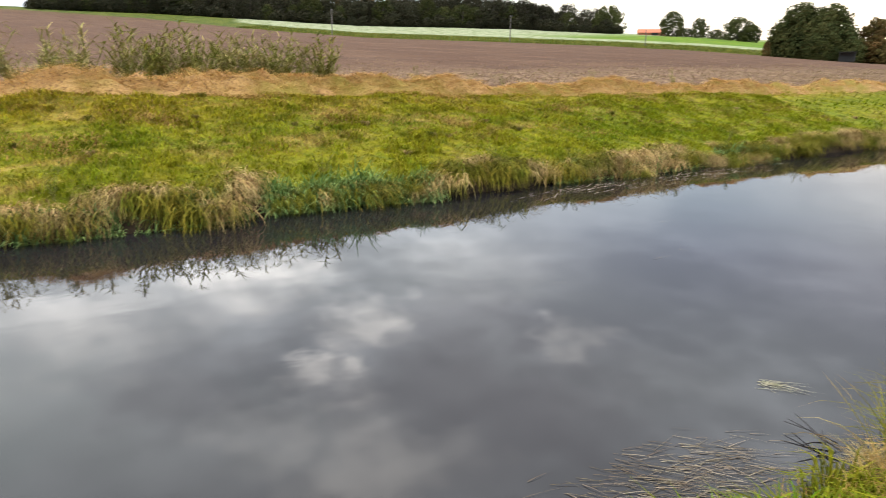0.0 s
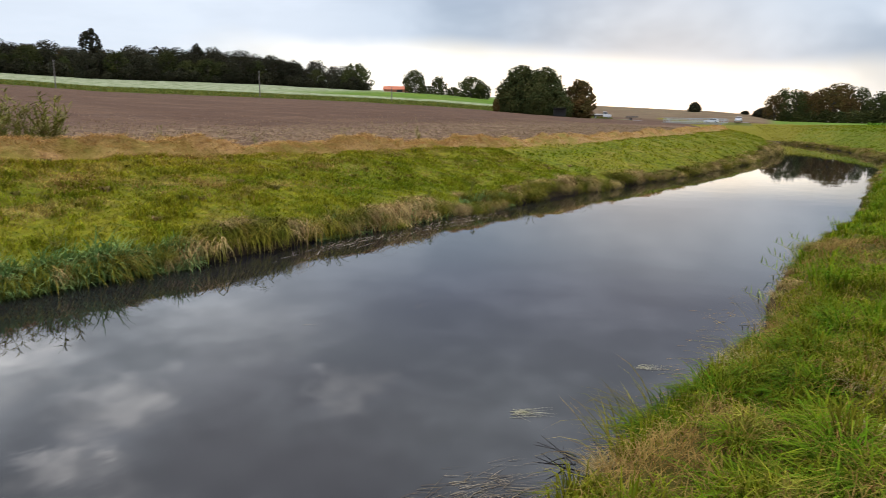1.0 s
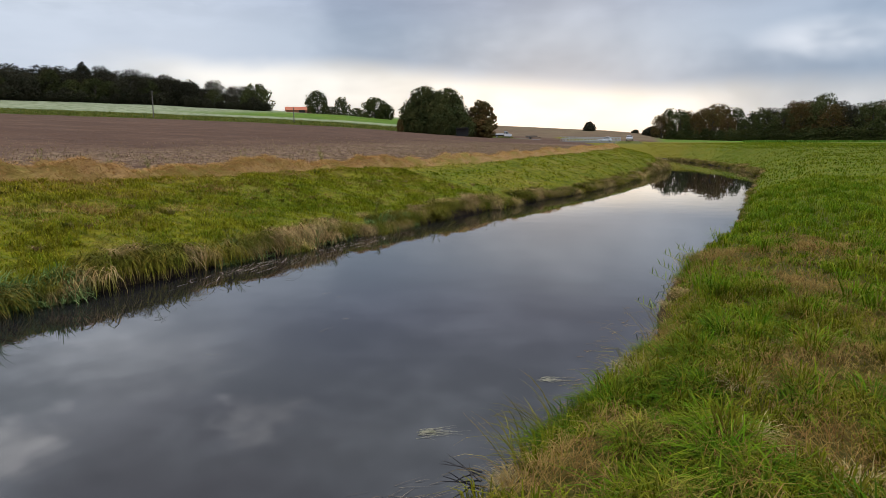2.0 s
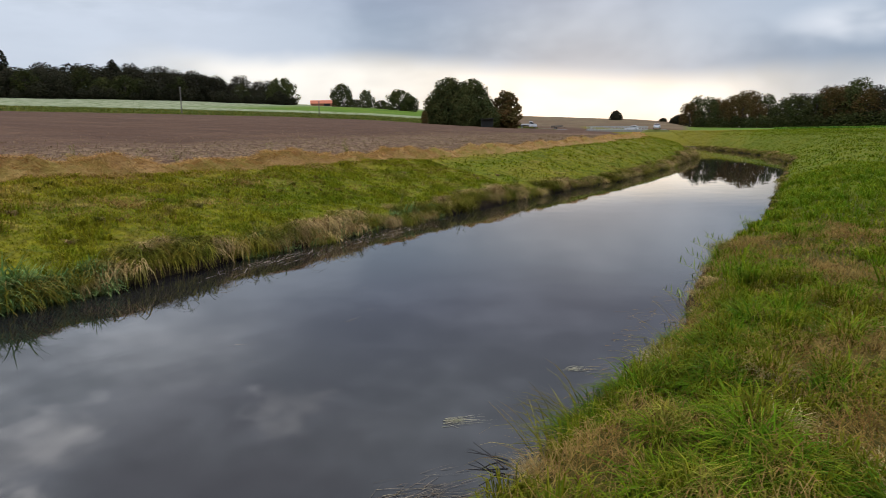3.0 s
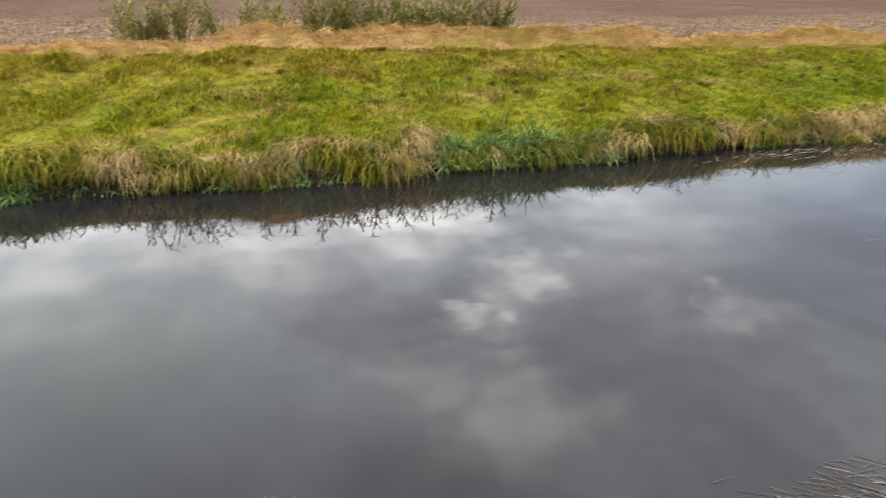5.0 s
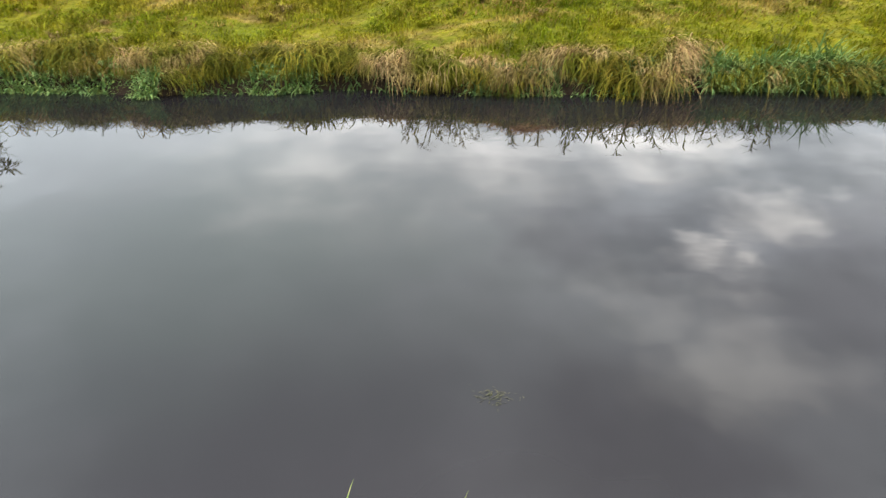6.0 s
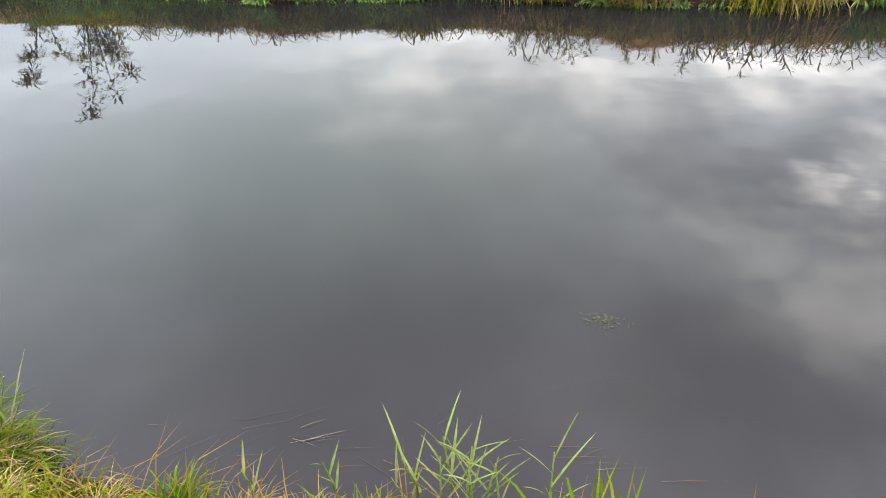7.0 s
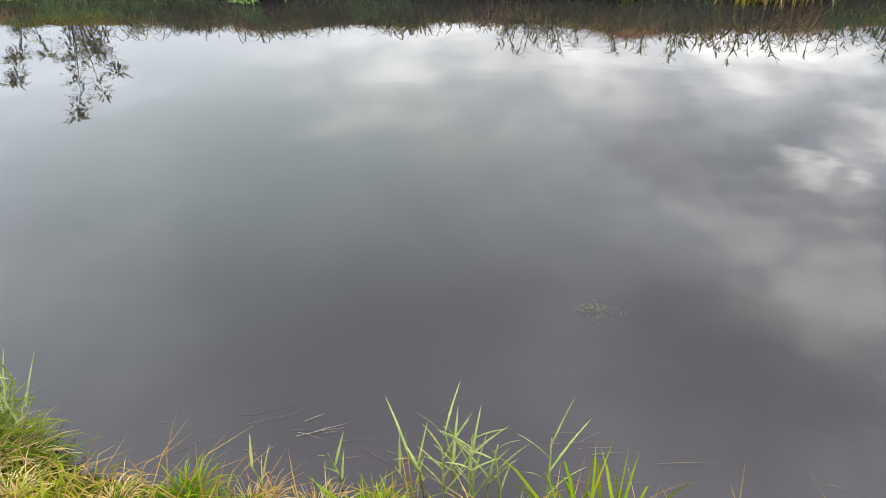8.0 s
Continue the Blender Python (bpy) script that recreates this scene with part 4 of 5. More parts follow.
def willow(at, tall, shoots, seed):
    """Thin upright shoots from one root, with narrow leaves."""
    r = random.Random(seed)
    root = empty("young_willow", "slender young willow with thin leafy upright shoots", "tree", "", at)
    for k in range(shoots):
        a, lean = k * 2.4 + r.uniform(-0.4, 0.4), r.uniform(0.05, 0.55)
        h = tall * (1.0 if k == 0 else r.uniform(0.45, 0.95))
        top = Vector((math.cos(a) * lean * h, math.sin(a) * lean * h, h))
        course = [Vector((0, 0, -0.2)), Vector((top.x * 0.25, top.y * 0.25, h * 0.45)), Vector((top.x * 0.6, top.y * 0.6, h * 0.8)), top]
        bm = bmesh.new()
        add_tube(bm, course, [0.030, 0.018, 0.009, 0.004], 6)
        shoot = part("shoot", bm, M_BARK, root)
        bm = bmesh.new()
        knots = [r.uniform(0.25, 1.0) for _ in range(5)] + [0.97]
        for i in range(130):
            f = min(max(r.gauss(r.choice(knots), 0.05), 0.15), 1.0) * 3
            q = course[min(int(f), 2)].lerp(course[min(int(f), 2) + 1], f - min(int(f), 2))
            b = r.uniform(0, 6.28)
            q = q + Vector((math.cos(b), math.sin(b), 0)) * r.uniform(0, 0.3)
            leaf_strip(bm, q, (math.cos(b), math.sin(b), r.uniform(-0.3, 1.4)), r.uniform(0.16, 0.36), 0.075, r.uniform(0.4, 1.6), 3)
        part("leaves", bm, M_WEED, shoot)


willow(pose(-20.0, -14.0, float(ground_z(-20.0, -14.0))), 3.9, 9, 35)
willow(pose(-19.7, -15.3, float(ground_z(-19.7, -15.3))), 2.7, 6, 36)


def reed(at, tall, lean, heading, leaves, seed, label="fresh green reed with long pointed leaves at the water", broad=1.0):
    r = random.Random(seed)
    root = empty("reed", label, "reed", "reeds at the near bank", pose(*at))
    a = radians(heading)
    top = (math.cos(a) * lean, math.sin(a) * lean, tall)
    bm = bmesh.new()
    add_tube(bm, [(0, 0, -0.15), (top[0] * 0.35, top[1] * 0.35, tall * 0.5), top], [0.006, 0.005, 0.002], 6)
    part("stem", bm, M_FRESH, root)
    for i in range(leaves):
        f = 0.3 + 0.7 * (i + 0.5) / leaves
        b = a + (1.9 if i % 2 else -1.2) + r.uniform(-0.7, 0.7)
        bm = bmesh.new()
        leaf_strip(bm, (top[0] * f * f, top[1] * f * f, tall * f), (math.cos(b) * 0.55, math.sin(b) * 0.55, r.uniform(0.7, 1.5)), r.uniform(0.18, 0.31) * (tall / 0.5) ** 0.5, r.uniform(0.009, 0.016) * broad, r.uniform(0.15, 0.7), 6)
        part("leaf", bm, M_FRESH, root)
    return root


for i, (dy, tall, lean, head_, count) in enumerate(((-0.49, 0.25, 0.03, 250, 5), (-0.52, 0.15, 0.05, 220, 3), (-0.42, 0.27, 0.04, 100, 6), (-0.38, 0.30, 0.05, 150, 7), (-0.34, 0.31, 0.03, 60, 7), (-0.31, 0.26, 0.06, 120, 6), (-0.28, 0.22, 0.05, 30, 5), (-0.22, 0.20, 0.06, 120, 4), (-0.06, 0.36, 0.02, 80, 5), (-0.80, 0.16, 0.03, 200, 4), (-1.1, 0.12, 0.03, 200, 3))):
    reed((-1.87 + 0.03 * (i % 3), dy, 0.0), tall, lean + 0.04, (head_ + 180) / 2 + 45, count, 600 + i)
for i, (x, y, tall, lean, head_) in enumerate(((-1.92, -2.18, 0.52, 0.22, 85), (-1.96, -2.24, 0.56, 0.26, 80), (-1.88, -2.12, 0.40, 0.20, 95), (-1.90, -2.30, 0.62, 0.30, 75), (-1.84, -2.20, 0.46, 0.24, 90))):
    reed((x, y, float(ground_z(x, y))), tall, lean, head_, 7, 640 + i)
for i, (y, tall, lean, head_) in enumerate(((10.6, 0.35, 0.4, 170), (11.4, 0.35, 0.45, 150), (12.4, 0.45, 0.5, 165), (13.0, 0.5, 0.5, 140), (13.5, 0.4, 0.5, 190), (8.6, 0.3, 0.4, 160), (16.5, 0.4, 0.4, 150))):
    reed((float(right_edge(np.array(y))) + 0.12, y, 0.08), tall * 0.5, lean, head_, 6, 660 + i, "leafy reed shoot leaning out over the water", 1.7)


def branch(at, seed):
    r = random.Random(seed)
    root = empty("dead_branch", "dark wet dead branch caught at the bank", "branch", "", pose(*at))
    for k, (dx, dy, dz, ln) in enumerate(((-0.9, 0.55, 0.10, 0.55), (-0.8, 0.15, 0.06, 0.5), (-0.5, 0.9, 0.20, 0.32), (-1.0, -0.25, 0.12, 0.42), (-0.3, -0.9, 0.1, 0.3))):
        bm = bmesh.new()
        d = Vector((dx, dy, dz)).normalized() * ln
        o = Vector((r.uniform(-0.1, 0.1), r.uniform(-0.15, 0.15), 0))
        add_tube(bm, [o - d * 0.4, o + d * 0.3 + Vector((0, 0, 0.02)), o + d], [0.012, 0.009, 0.004], 6)
        part("twig", bm, M_TWIG, root)
    return root


# bleached sedge leaning over the water
r = np.random.RandomState(47)
sy_ = np.concatenate([r.normal(4.3, 0.28, 60), r.normal(7.6, 0.3, 30), r.normal(12.4, 0.5, 30)])
sx_ = right_edge(sy_) + r.uniform(0.0, 0.22, len(sy_))
stuff(arching("bleached_sedge", np.stack([sx_, sy_, np.maximum(ground_z(sx_, sy_), 0.0)], -1), r.uniform(0.25, 0.62, len(sy_)), 0.007 * r.uniform(0.7, 1.4, len(sy_)), r.normal(2.9, 0.6, len(sy_)), r.uniform(40, 85, len(sy_)), r.uniform(-50, 30, len(sy_)), M_TUSSOCK), "pale dead sedge leaning out over the water", "sedge")
branch((-1.58, 3.86, 0.04), 3).scale = (0.5, 0.5, 0.5)


def drift(name, label, cx, cy, sx, sy, count, length, width, mat, seed, heading=None, z=0.002):
    """Stalks and leaves afloat, lying nearly flat."""
    r = np.random.RandomState(seed)
    x, y = r.normal(cx, sx, count), r.normal(cy, sy, count)
    ok = (x < right_edge(y) + 0.1) & (x > left_edge(y) - 0.1)
    x, y = x[ok], y[ok]
    n = len(x)
    a = r.uniform(0, 6.28, n) if heading is None else r.normal(heading, 0.35, n)
    p = np.stack([x, y, z + r.uniform(0, 0.002, n)], -1)
    ob = blades(name, p, 0.008, width * r.uniform(0.6, 1.3, n), length / 0.008 * r.uniform(0.4, 1.3, n), mat, r, 1.0, a, sink=0.0)
    return stuff(ob, label, "drift")


M_WETSTRAW = make_blade_material("wet_straw", lambda n, p: soft_colour(n, p, (0.14, 0.105, 0.06), (0.20, 0.15, 0.085), (0.09, 0.07, 0.04), 3.0))
M_SUBMERGED = make_blade_material("drowned_weed", lambda n, p: soft_colour(n, p, (0.16, 0.16, 0.07), (0.20, 0.19, 0.09), (0.12, 0.13, 0.07), 8.0))
M_PLUME = make_blade_material("bleached_plume", lambda n, p: soft_colour(n, p, (0.36, 0.34, 0.22), (0.46, 0.43, 0.30), (0.24, 0.24, 0.13), 6.0))
M_DRIFT = make_blade_material("bleached_stalks", lambda n, p: soft_colour(n, p, (0.24, 0.195, 0.125), (0.32, 0.27, 0.185), (0.14, 0.11, 0.07), 4.0))
drift("floating_straw", "pale dead stalks floating by the bank", -1.92, 3.0, 0.15, 0.32, 80, 0.28, 0.004, M_DRIFT, 71, 0.85)
drift("floating_straw", "pale dead stalks floating by the bank", -1.98, 2.7, 0.16, 0.35, 130, 0.24, 0.004, M_WETSTRAW, 72, 0.75)
drift("floating_clump", "small clump of pale grass afloat", -2.24, 4.38, 0.025, 0.035, 26, 0.28, 0.007, M_PLUME, 73, 0.5)
drift("floating_stalks", "dull stalks and roots lying in the shallows", -2.10, -0.7, 0.10, 0.9, 30, 0.24, 0.0014, M_WETSTRAW, 74, 1.7)
drift("water_weed", "yellow-green water weed just under the surface", -3.0, 0.20, 0.03, 0.05, 90, 0.03, 0.0025, M_SUBMERGED, 75, None, z=0.0005)
drift("floating_mat", "mat of dead stalks drifting by the far bank", -8.45, 9.6, 0.22, 0.9, 70, 0.5, 0.02, M_DRIFT, 76, 1.75)
drift("floating_mat", "mat of dead stalks drifting by the far bank", -8.35, 12.9, 0.25, 1.2, 50, 0.5, 0.022, M_DRIFT, 77, 1.75)
drift("floating_stalks", "single stalks adrift on open water", -5.5, 6.5, 1.4, 2.6, 6, 0.25, 0.005, M_DRIFT, 78, 0.8)
drift("floating_straw", "tangled mat of broken straw in the shallows", -1.86, 2.95, 0.15, 0.30, 130, 0.20, 0.006, M_DRIFT, 83, 0.9)
drift("floating_clump", "small clump of pale grass afloat", -1.72, 5.95, 0.03, 0.045, 20, 0.28, 0.006, M_PLUME, 81, 0.5)
drift("floating_stalks", "pale stalks lying under the surface by the reeds", -2.15, -1.05, 0.03, 0.05, 4, 0.3, 0.002, M_DRIFT, 82, 1.5)
drift("floating_straw", "pale stalks trailing along the near edge", -1.5, 7.2, 0.10, 1.4, 70, 0.2, 0.006, M_STRAW, 79, 0.7)


# ---- tufts and straw on the near bank ----
M_DRYTUFT = make_blade_material("bleached_tuft", lambda n, p: soft_colour(n, p, (0.38, 0.29, 0.11), (0.47, 0.38, 0.18), (0.26, 0.21, 0.07), 3.0))


def tuft(seed, mat, tall, count, label, fine=1.0):
    r = np.random.RandomState(seed)
    d = r.normal(0, 0.065, (count, 2))
    root = np.stack([d[:, 0], d[:, 1], 0 * d[:, 0] - 0.03], -1)
    a = np.arctan2(d[:, 1], d[:, 0]) + r.normal(0, 0.6, count)
    ob = arching("grass_tuft", root, tall * r.uniform(0.5, 1.3, count), 0.0095 * fine * r.uniform(0.6, 1.3, count), a, r.uniform(42, 88, count), r.uniform(-100, 5, count), mat)
    return tagged(ob, label, "grass tuft", "tufts on the near bank")


M_TUFT = make_blade_material("lush_grass", lambda n, p: soft_colour(n, p, (0.070, 0.138, 0.004), (0.115, 0.185, 0.006), (0.18, 0.205, 0.010), 1.2), 0.5)
TUFTS = [tuft(700 + i, M_TUFT, 0.31, 190, "lush green tuft of long grass") for i in range(4)] + [tuft(710, M_DRYTUFT, 0.25, 170, "dry straw-coloured tuft of grass", 0.62)]
r = random.Random(23)
for i in range(420):
    y = r.uniform(-2.8, 13.0) if i > 240 else r.uniform(1.4, 7.0)
    x = float(right_edge(np.array(y))) + 0.50 + abs(r.gauss(0, 1)) * (1.6 if y < 4 else 2.6)
    if math.hypot(x, y) < 0.55 or (x < -1.3 and -1.9 < y < 1.8) or float(dryness(np.array(x), np.array(y))) > 0.2 or len([o for o in bpy.data.objects if o.name.startswith('grass_tuft')]) > 260:
        continue
    s = r.uniform(0.5, 1.05)
    copy_thing(TUFTS[4] if r.random() < 0.16 else r.choice(TUFTS[:4]), pose(x, y, float(ground_z(x, y)), 0, 0, r.uniform(0, 360)) @ Matrix.Diagonal((s, s, s * r.uniform(0.7, 1.1), 1)))
for x, y, s, k in ((-0.11, 6.63, 1.1, 0), (-0.32, 5.65, 1.15, 1), (-0.2, 5.85, 0.9, 3), (0.52, 6.02, 1.1, 2), (-0.18, 4.64, 1.0, 3), (-0.13, 3.91, 0.95, 0), (0.37, 4.61, 1.0, 2), (0.12, 3.38, 1.0, 3), (-1.08, 4.1, 0.8, 1), (-1.05, 4.45, 0.8, 2), (-0.95, 4.65, 0.8, 0), (-1.3, 3.85, 0.7, 4), (-1.18, 4.2, 0.65, 3), (-1.2, 3.6, 0.7, 4), (-1.74, -2.22, 1.0, 1), (-1.82, -2.08, 0.7, 0), (-1.86, -2.26, 0.8, 2), (-1.78, -2.12, 0.9, 4), (-1.66, -2.08, 0.7, 4), (-1.7, -2.34, 1.15, 2), (-1.82, -2.4, 0.7, 4), (-1.58, -1.85, 0.45, 4), (-1.6, -1.5, 0.4, 4), (-1.68, -1.3, 0.5, 1), (-1.66, -1.05, 0.5, 4), (-1.62, -0.8, 0.5, 4), (-1.68, -0.62, 0.45, 0)):
    copy_thing(TUFTS[k], pose(x, y, float(ground_z(x, y)), 0, 0, 40 * k) @ Matrix.Diagonal((s, s, s, 1)))
for i in range(22):
    y = 4.9 + i * 0.42 + r.uniform(-0.15, 0.15)
    x = float(right_edge(np.array(y))) + r.uniform(0.14, 0.34)
    s = r.uniform(0.4, 0.68)
    copy_thing(TUFTS[4] if r.random() < 0.3 else r.choice(TUFTS[:4]), pose(x, y, max(float(ground_z(x, y)), 0.03), 0, 0, r.uniform(0, 360)) @ Matrix.Diagonal((s, s, s, 1)))
away(TUFTS)


def clumps(name, label, count, each, x0, x1, y0, y1, keep, tall, width, mat, limit=0.35):
    """Many arching clumps in one mesh."""
    c = scatter(rng, count, x0, x1, y0, y1, keep)
    c = c[dryness(c[:, 0], c[:, 1]) < limit]
    size = np.repeat(rng.uniform(0.5, 1.25, len(c)), each)
    d = rng.normal(0, 0.2, (len(size), 2)) * (tall * size)[:, None]
    root = np.repeat(c, each, 0)
    root[:, :2] += d
    a = np.arctan2(d[:, 1], d[:, 0]) + rng.normal(0, 0.5, len(size))
    ob = blades(name, root, tall * size * rng.uniform(0.5, 1.15, len(size)), width * rng.uniform(0.7, 1.3, len(size)), rng.uniform(0.5, 1.4, len(size)), mat, rng, rng.uniform(0.15, 0.8, len(size)), a)
    return stuff(ob, label, "grass")


clumps("bank_clumps", "clumps of long green grass along the near bank", 900, 45, -1.6, 9.0, 6.0, 26.0, on_right(0.35), 0.25, 0.012, M_TUFT)
clumps("bank_clumps", "clumps of long green grass along the near bank", 500, 50, -1.6, 5.0, 1.0, 8.0, on_right(0.3), 0.20, 0.010, M_GRASS, 0.6)
clumps("far_bank_clumps", "clumps of long grass on the far bank", 240, 70, -17.5, -8.0, -14.0, 10.0, on_left(0.6, 5.2), 0.17, 0.016, M_GRASS, 0.2)
clumps("far_bank_clumps", "clumps of yellowed grass on the far bank", 200, 60, -17.5, -8.0, -14.0, 26.0, on_left(0.6, 5.2), 0.14, 0.016, M_TUSSOCK, 9.0)
n = 170000
x, y = rng.uniform(-2.2, 6.5, n), rng.uniform(-3.2, 13.0, n)
dry = (dryness(x, y) > rng.uniform(-0.55, 0.7, n)) & (x - right_edge(y) > 0.1)
x, y = x[dry], y[dry]
n = len(x)
stuff(blades("dry_thatch", np.stack([x, y, ground_z(x, y) + 0.05], -1), 0.05 * rng.uniform(0.4, 1.6, n), 0.005, 4.0 * rng.uniform(0.4, 1.3, n), M_STRAW, rng, rng.uniform(0.5, 1.4, n)), "flattened dry grass lying in patches on the bank", "grass")


# ---- road, bridge and vehicles ----
def bearing(az, d):
    return d * math.sin(radians(az)), d * math.cos(radians(az))


DECK = 4.05
way = [(*bearing(-27.0, 208), None), (*bearing(-23.0, 214), None), (*bearing(-20.0, 219), None), (*bearing(-17.5, 214), None), (*bearing(-16.3, 209), DECK), (*bearing(-10.5, 206), DECK), (*bearing(-9.7, 194), 4.2), (*bearing(-9.2, 194), 4.0), (*bearing(-8.7, 195), 2.9)]
bm = bmesh.new()
rings = []
for i, (x, y, z) in enumerate(way):
    if i == 5:
        rings.append(None)
    z = float(ground_z(x, y)) + 0.12 if z is None else z
    d = Vector((way[min(i + 1, len(way) - 1)][0] - way[max(i - 1, 0)][0], way[min(i + 1, len(way) - 1)][1] - way[max(i - 1, 0)][1])).normalized()
    nrm = Vector((-d.y, d.x))
    rings.append([bm.verts.new((x + nrm.x * o, y + nrm.y * o, z + h)) for o, h in ((-5.5, -1.6), (-2.4, 0), (2.4, 0), (5.5, -1.6))])
for a, b in zip(rings, rings[1:]):
    if a and b:
        for k in range(3):
            bm.faces.new((a[k], a[k + 1], b[k + 1], b[k])).material_index = 0 if k == 1 else 1
road = part("road", bm, plain("pale_asphalt", (0.17, 0.16, 0.15), 0.9, scale=0.4))
road.data.materials.append(plain("road_bank_grass", (0.15, 0.16, 0.03), 0.95, vary=0.3, scale=0.9))
tagged(road, "narrow pale country road across the fields", "road", kind="structure")


def bridge():
    a, b = Vector((*bearing(-15.2, 208.4), DECK)), Vector((*bearing(-10.5, 206), DECK))
    ln, mid = (b - a).length, (a + b) / 2
    turn = math.degrees(math.atan2(b.y - a.y, b.x - a.x))
    root = empty("road_bridge", "flat road bridge with pale metal railings over the canal", "bridge", "", pose(mid.x, mid.y, DECK + 0.2, 0, 1.3, turn))
    bm = bmesh.new()
    add_box(bm, (ln + 0.6, 5.6, 0.4), (0, 0, -0.22), 0.03)
    part("deck", bm, M_CONCRETE, root)
    for s in (-1, 1):
        for k in range(2):
            bm = bmesh.new()
            add_box(bm, (0.8, 5.2, 2.2), (s * (ln / 2 - 2.5) - k * s * 6.5, 0, -1.5), 0.05)
            part("pier", bm, M_CONCRETE, root)
        for h in (0.25, 0.72, 1.2):
            bm = bmesh.new()
            add_box(bm, (ln, 0.07, 0.09), (0, s * 2.6, h), 0.01)
            part("rail", bm, M_RAIL, root)
        bm = bmesh.new()
        add_box(bm, (0.07, 0.07, 1.25), (0, 0, 0.58), 0.01)
        first = part("post", bm, M_RAIL, root)
        first.location = (-ln / 2 + 0.1, s * 2.6, 0)
        for k in range(1, 41):
            o = first.copy()
            scene.collection.objects.link(o)
            o.location = (-ln / 2 + 0.1 + (ln - 0.2) * k / 40, s * 2.6, 0)
    return root


bridge()


def wheel(parent, x, y, rad):
    bm = bmesh.new()
    prof = [(rad * 0.62, -0.1), (rad * 0.95, -0.1), (rad, -0.06), (rad, 0.06), (rad * 0.95, 0.1), (rad * 0.62, 0.1)]
    rows = [[bm.verts.new((p * math.cos(a), o, p * math.sin(a))) for p, o in prof] for a in (k * 2 * math.pi / 18 for k in range(18))]
    for a, b in zip(rows, rows[1:] + rows[:1]):
        for k in range(5):
            bm.faces.new((a[k], a[k + 1], b[k + 1], b[k]))
    t = part("tyre", bm, M_RUBBER, parent)
    t.location = (x, y, rad)
    bm = bmesh.new()
    bmesh.ops.create_cone(bm, cap_ends=True, segments=16, radius1=rad * 0.63, radius2=rad * 0.55, depth=0.17, matrix=Matrix.Rotation(math.pi / 2, 4, "X"))
    part("rim", bm, M_RIM, t)


def side_shape(profile, half, inset=0.0):
    """A body from its side outline, drawn in at the top."""
    bm = bmesh.new()
    zs = [z for _, z in profile]
    lo, hi = min(zs), max(zs)
    rows = [[bm.verts.new((x, s * (half - inset * max(0, (z - lo) / (hi - lo) - 0.5) * 2), z)) for x, z in profile] for s in (-1, 1)]
    n = len(profile)
    for k in range(n):
        bm.faces.new((rows[0][k], rows[0][(k + 1) % n], rows[1][(k + 1) % n], rows[1][k]))
    bm.faces.new(list(reversed(rows[0])))
    bm.faces.new(rows[1])
    bmesh.ops.recalc_face_normals(bm, faces=bm.faces)
    bmesh.ops.bevel(bm, geom=list(bm.edges), offset=min(0.05, half * 0.4), segments=2, affect="EDGES", clamp_overlap=True)
    return bm


def lamps(root, front, back, half, z):
    for x, mat, nm in ((front, M_RIM, "headlight"), (back, plain("red_lens", (0.4, 0.02, 0.02), 0.2), "tail_light")):
        for s in (-1, 1):
            bm = bmesh.new()
            add_box(bm, (0.08, 0.32, 0.16), (x, s * (half - 0.24), z), 0.02)
            part(nm, bm, mat, root)


def car(label, mat, at, length=4.0, high=1.5):
    root = empty("car", label, "car", "", at)
    l = length / 2
    body = side_shape([(-l, 0.32), (l, 0.30), (l + 0.02, 0.62), (l - 0.35, 0.84), (l - 1.15, 0.93), (-l + 0.1, 0.98), (-l - 0.02, 0.7)], 0.87)
    part("body", body, mat, root)
    part("roof", side_shape([(l - 1.25, 0.92), (l - 2.05, high - 0.04), (-l + 0.75, high), (-l + 0.18, 0.97)], 0.80, 0.16), mat, root)
    for s in (-1, 1):
        part("side_window", side_shape([(l - 1.45, 0.96), (l - 2.08, high - 0.12), (-l + 0.85, high - 0.09), (-l + 0.42, 0.99)], 0.012), M_PANE, root).matrix_basis = pose(0, s * 0.815, 0)
    bm = bmesh.new()
    add_box(bm, (0.03, 1.30, 0.62), (l - 1.61, 0, 1.23), 0.01, Matrix.Rotation(radians(-55), 4, "Y"))
    part("windscreen", bm, M_PANE, root)
    lamps(root, l - 0.06, -l + 0.06, 0.87, 0.72)
    for x in (-l + 0.75, l - 0.8):
        for s in (-1, 1):
            wheel(root, x, s * 0.80, 0.31)
    return root


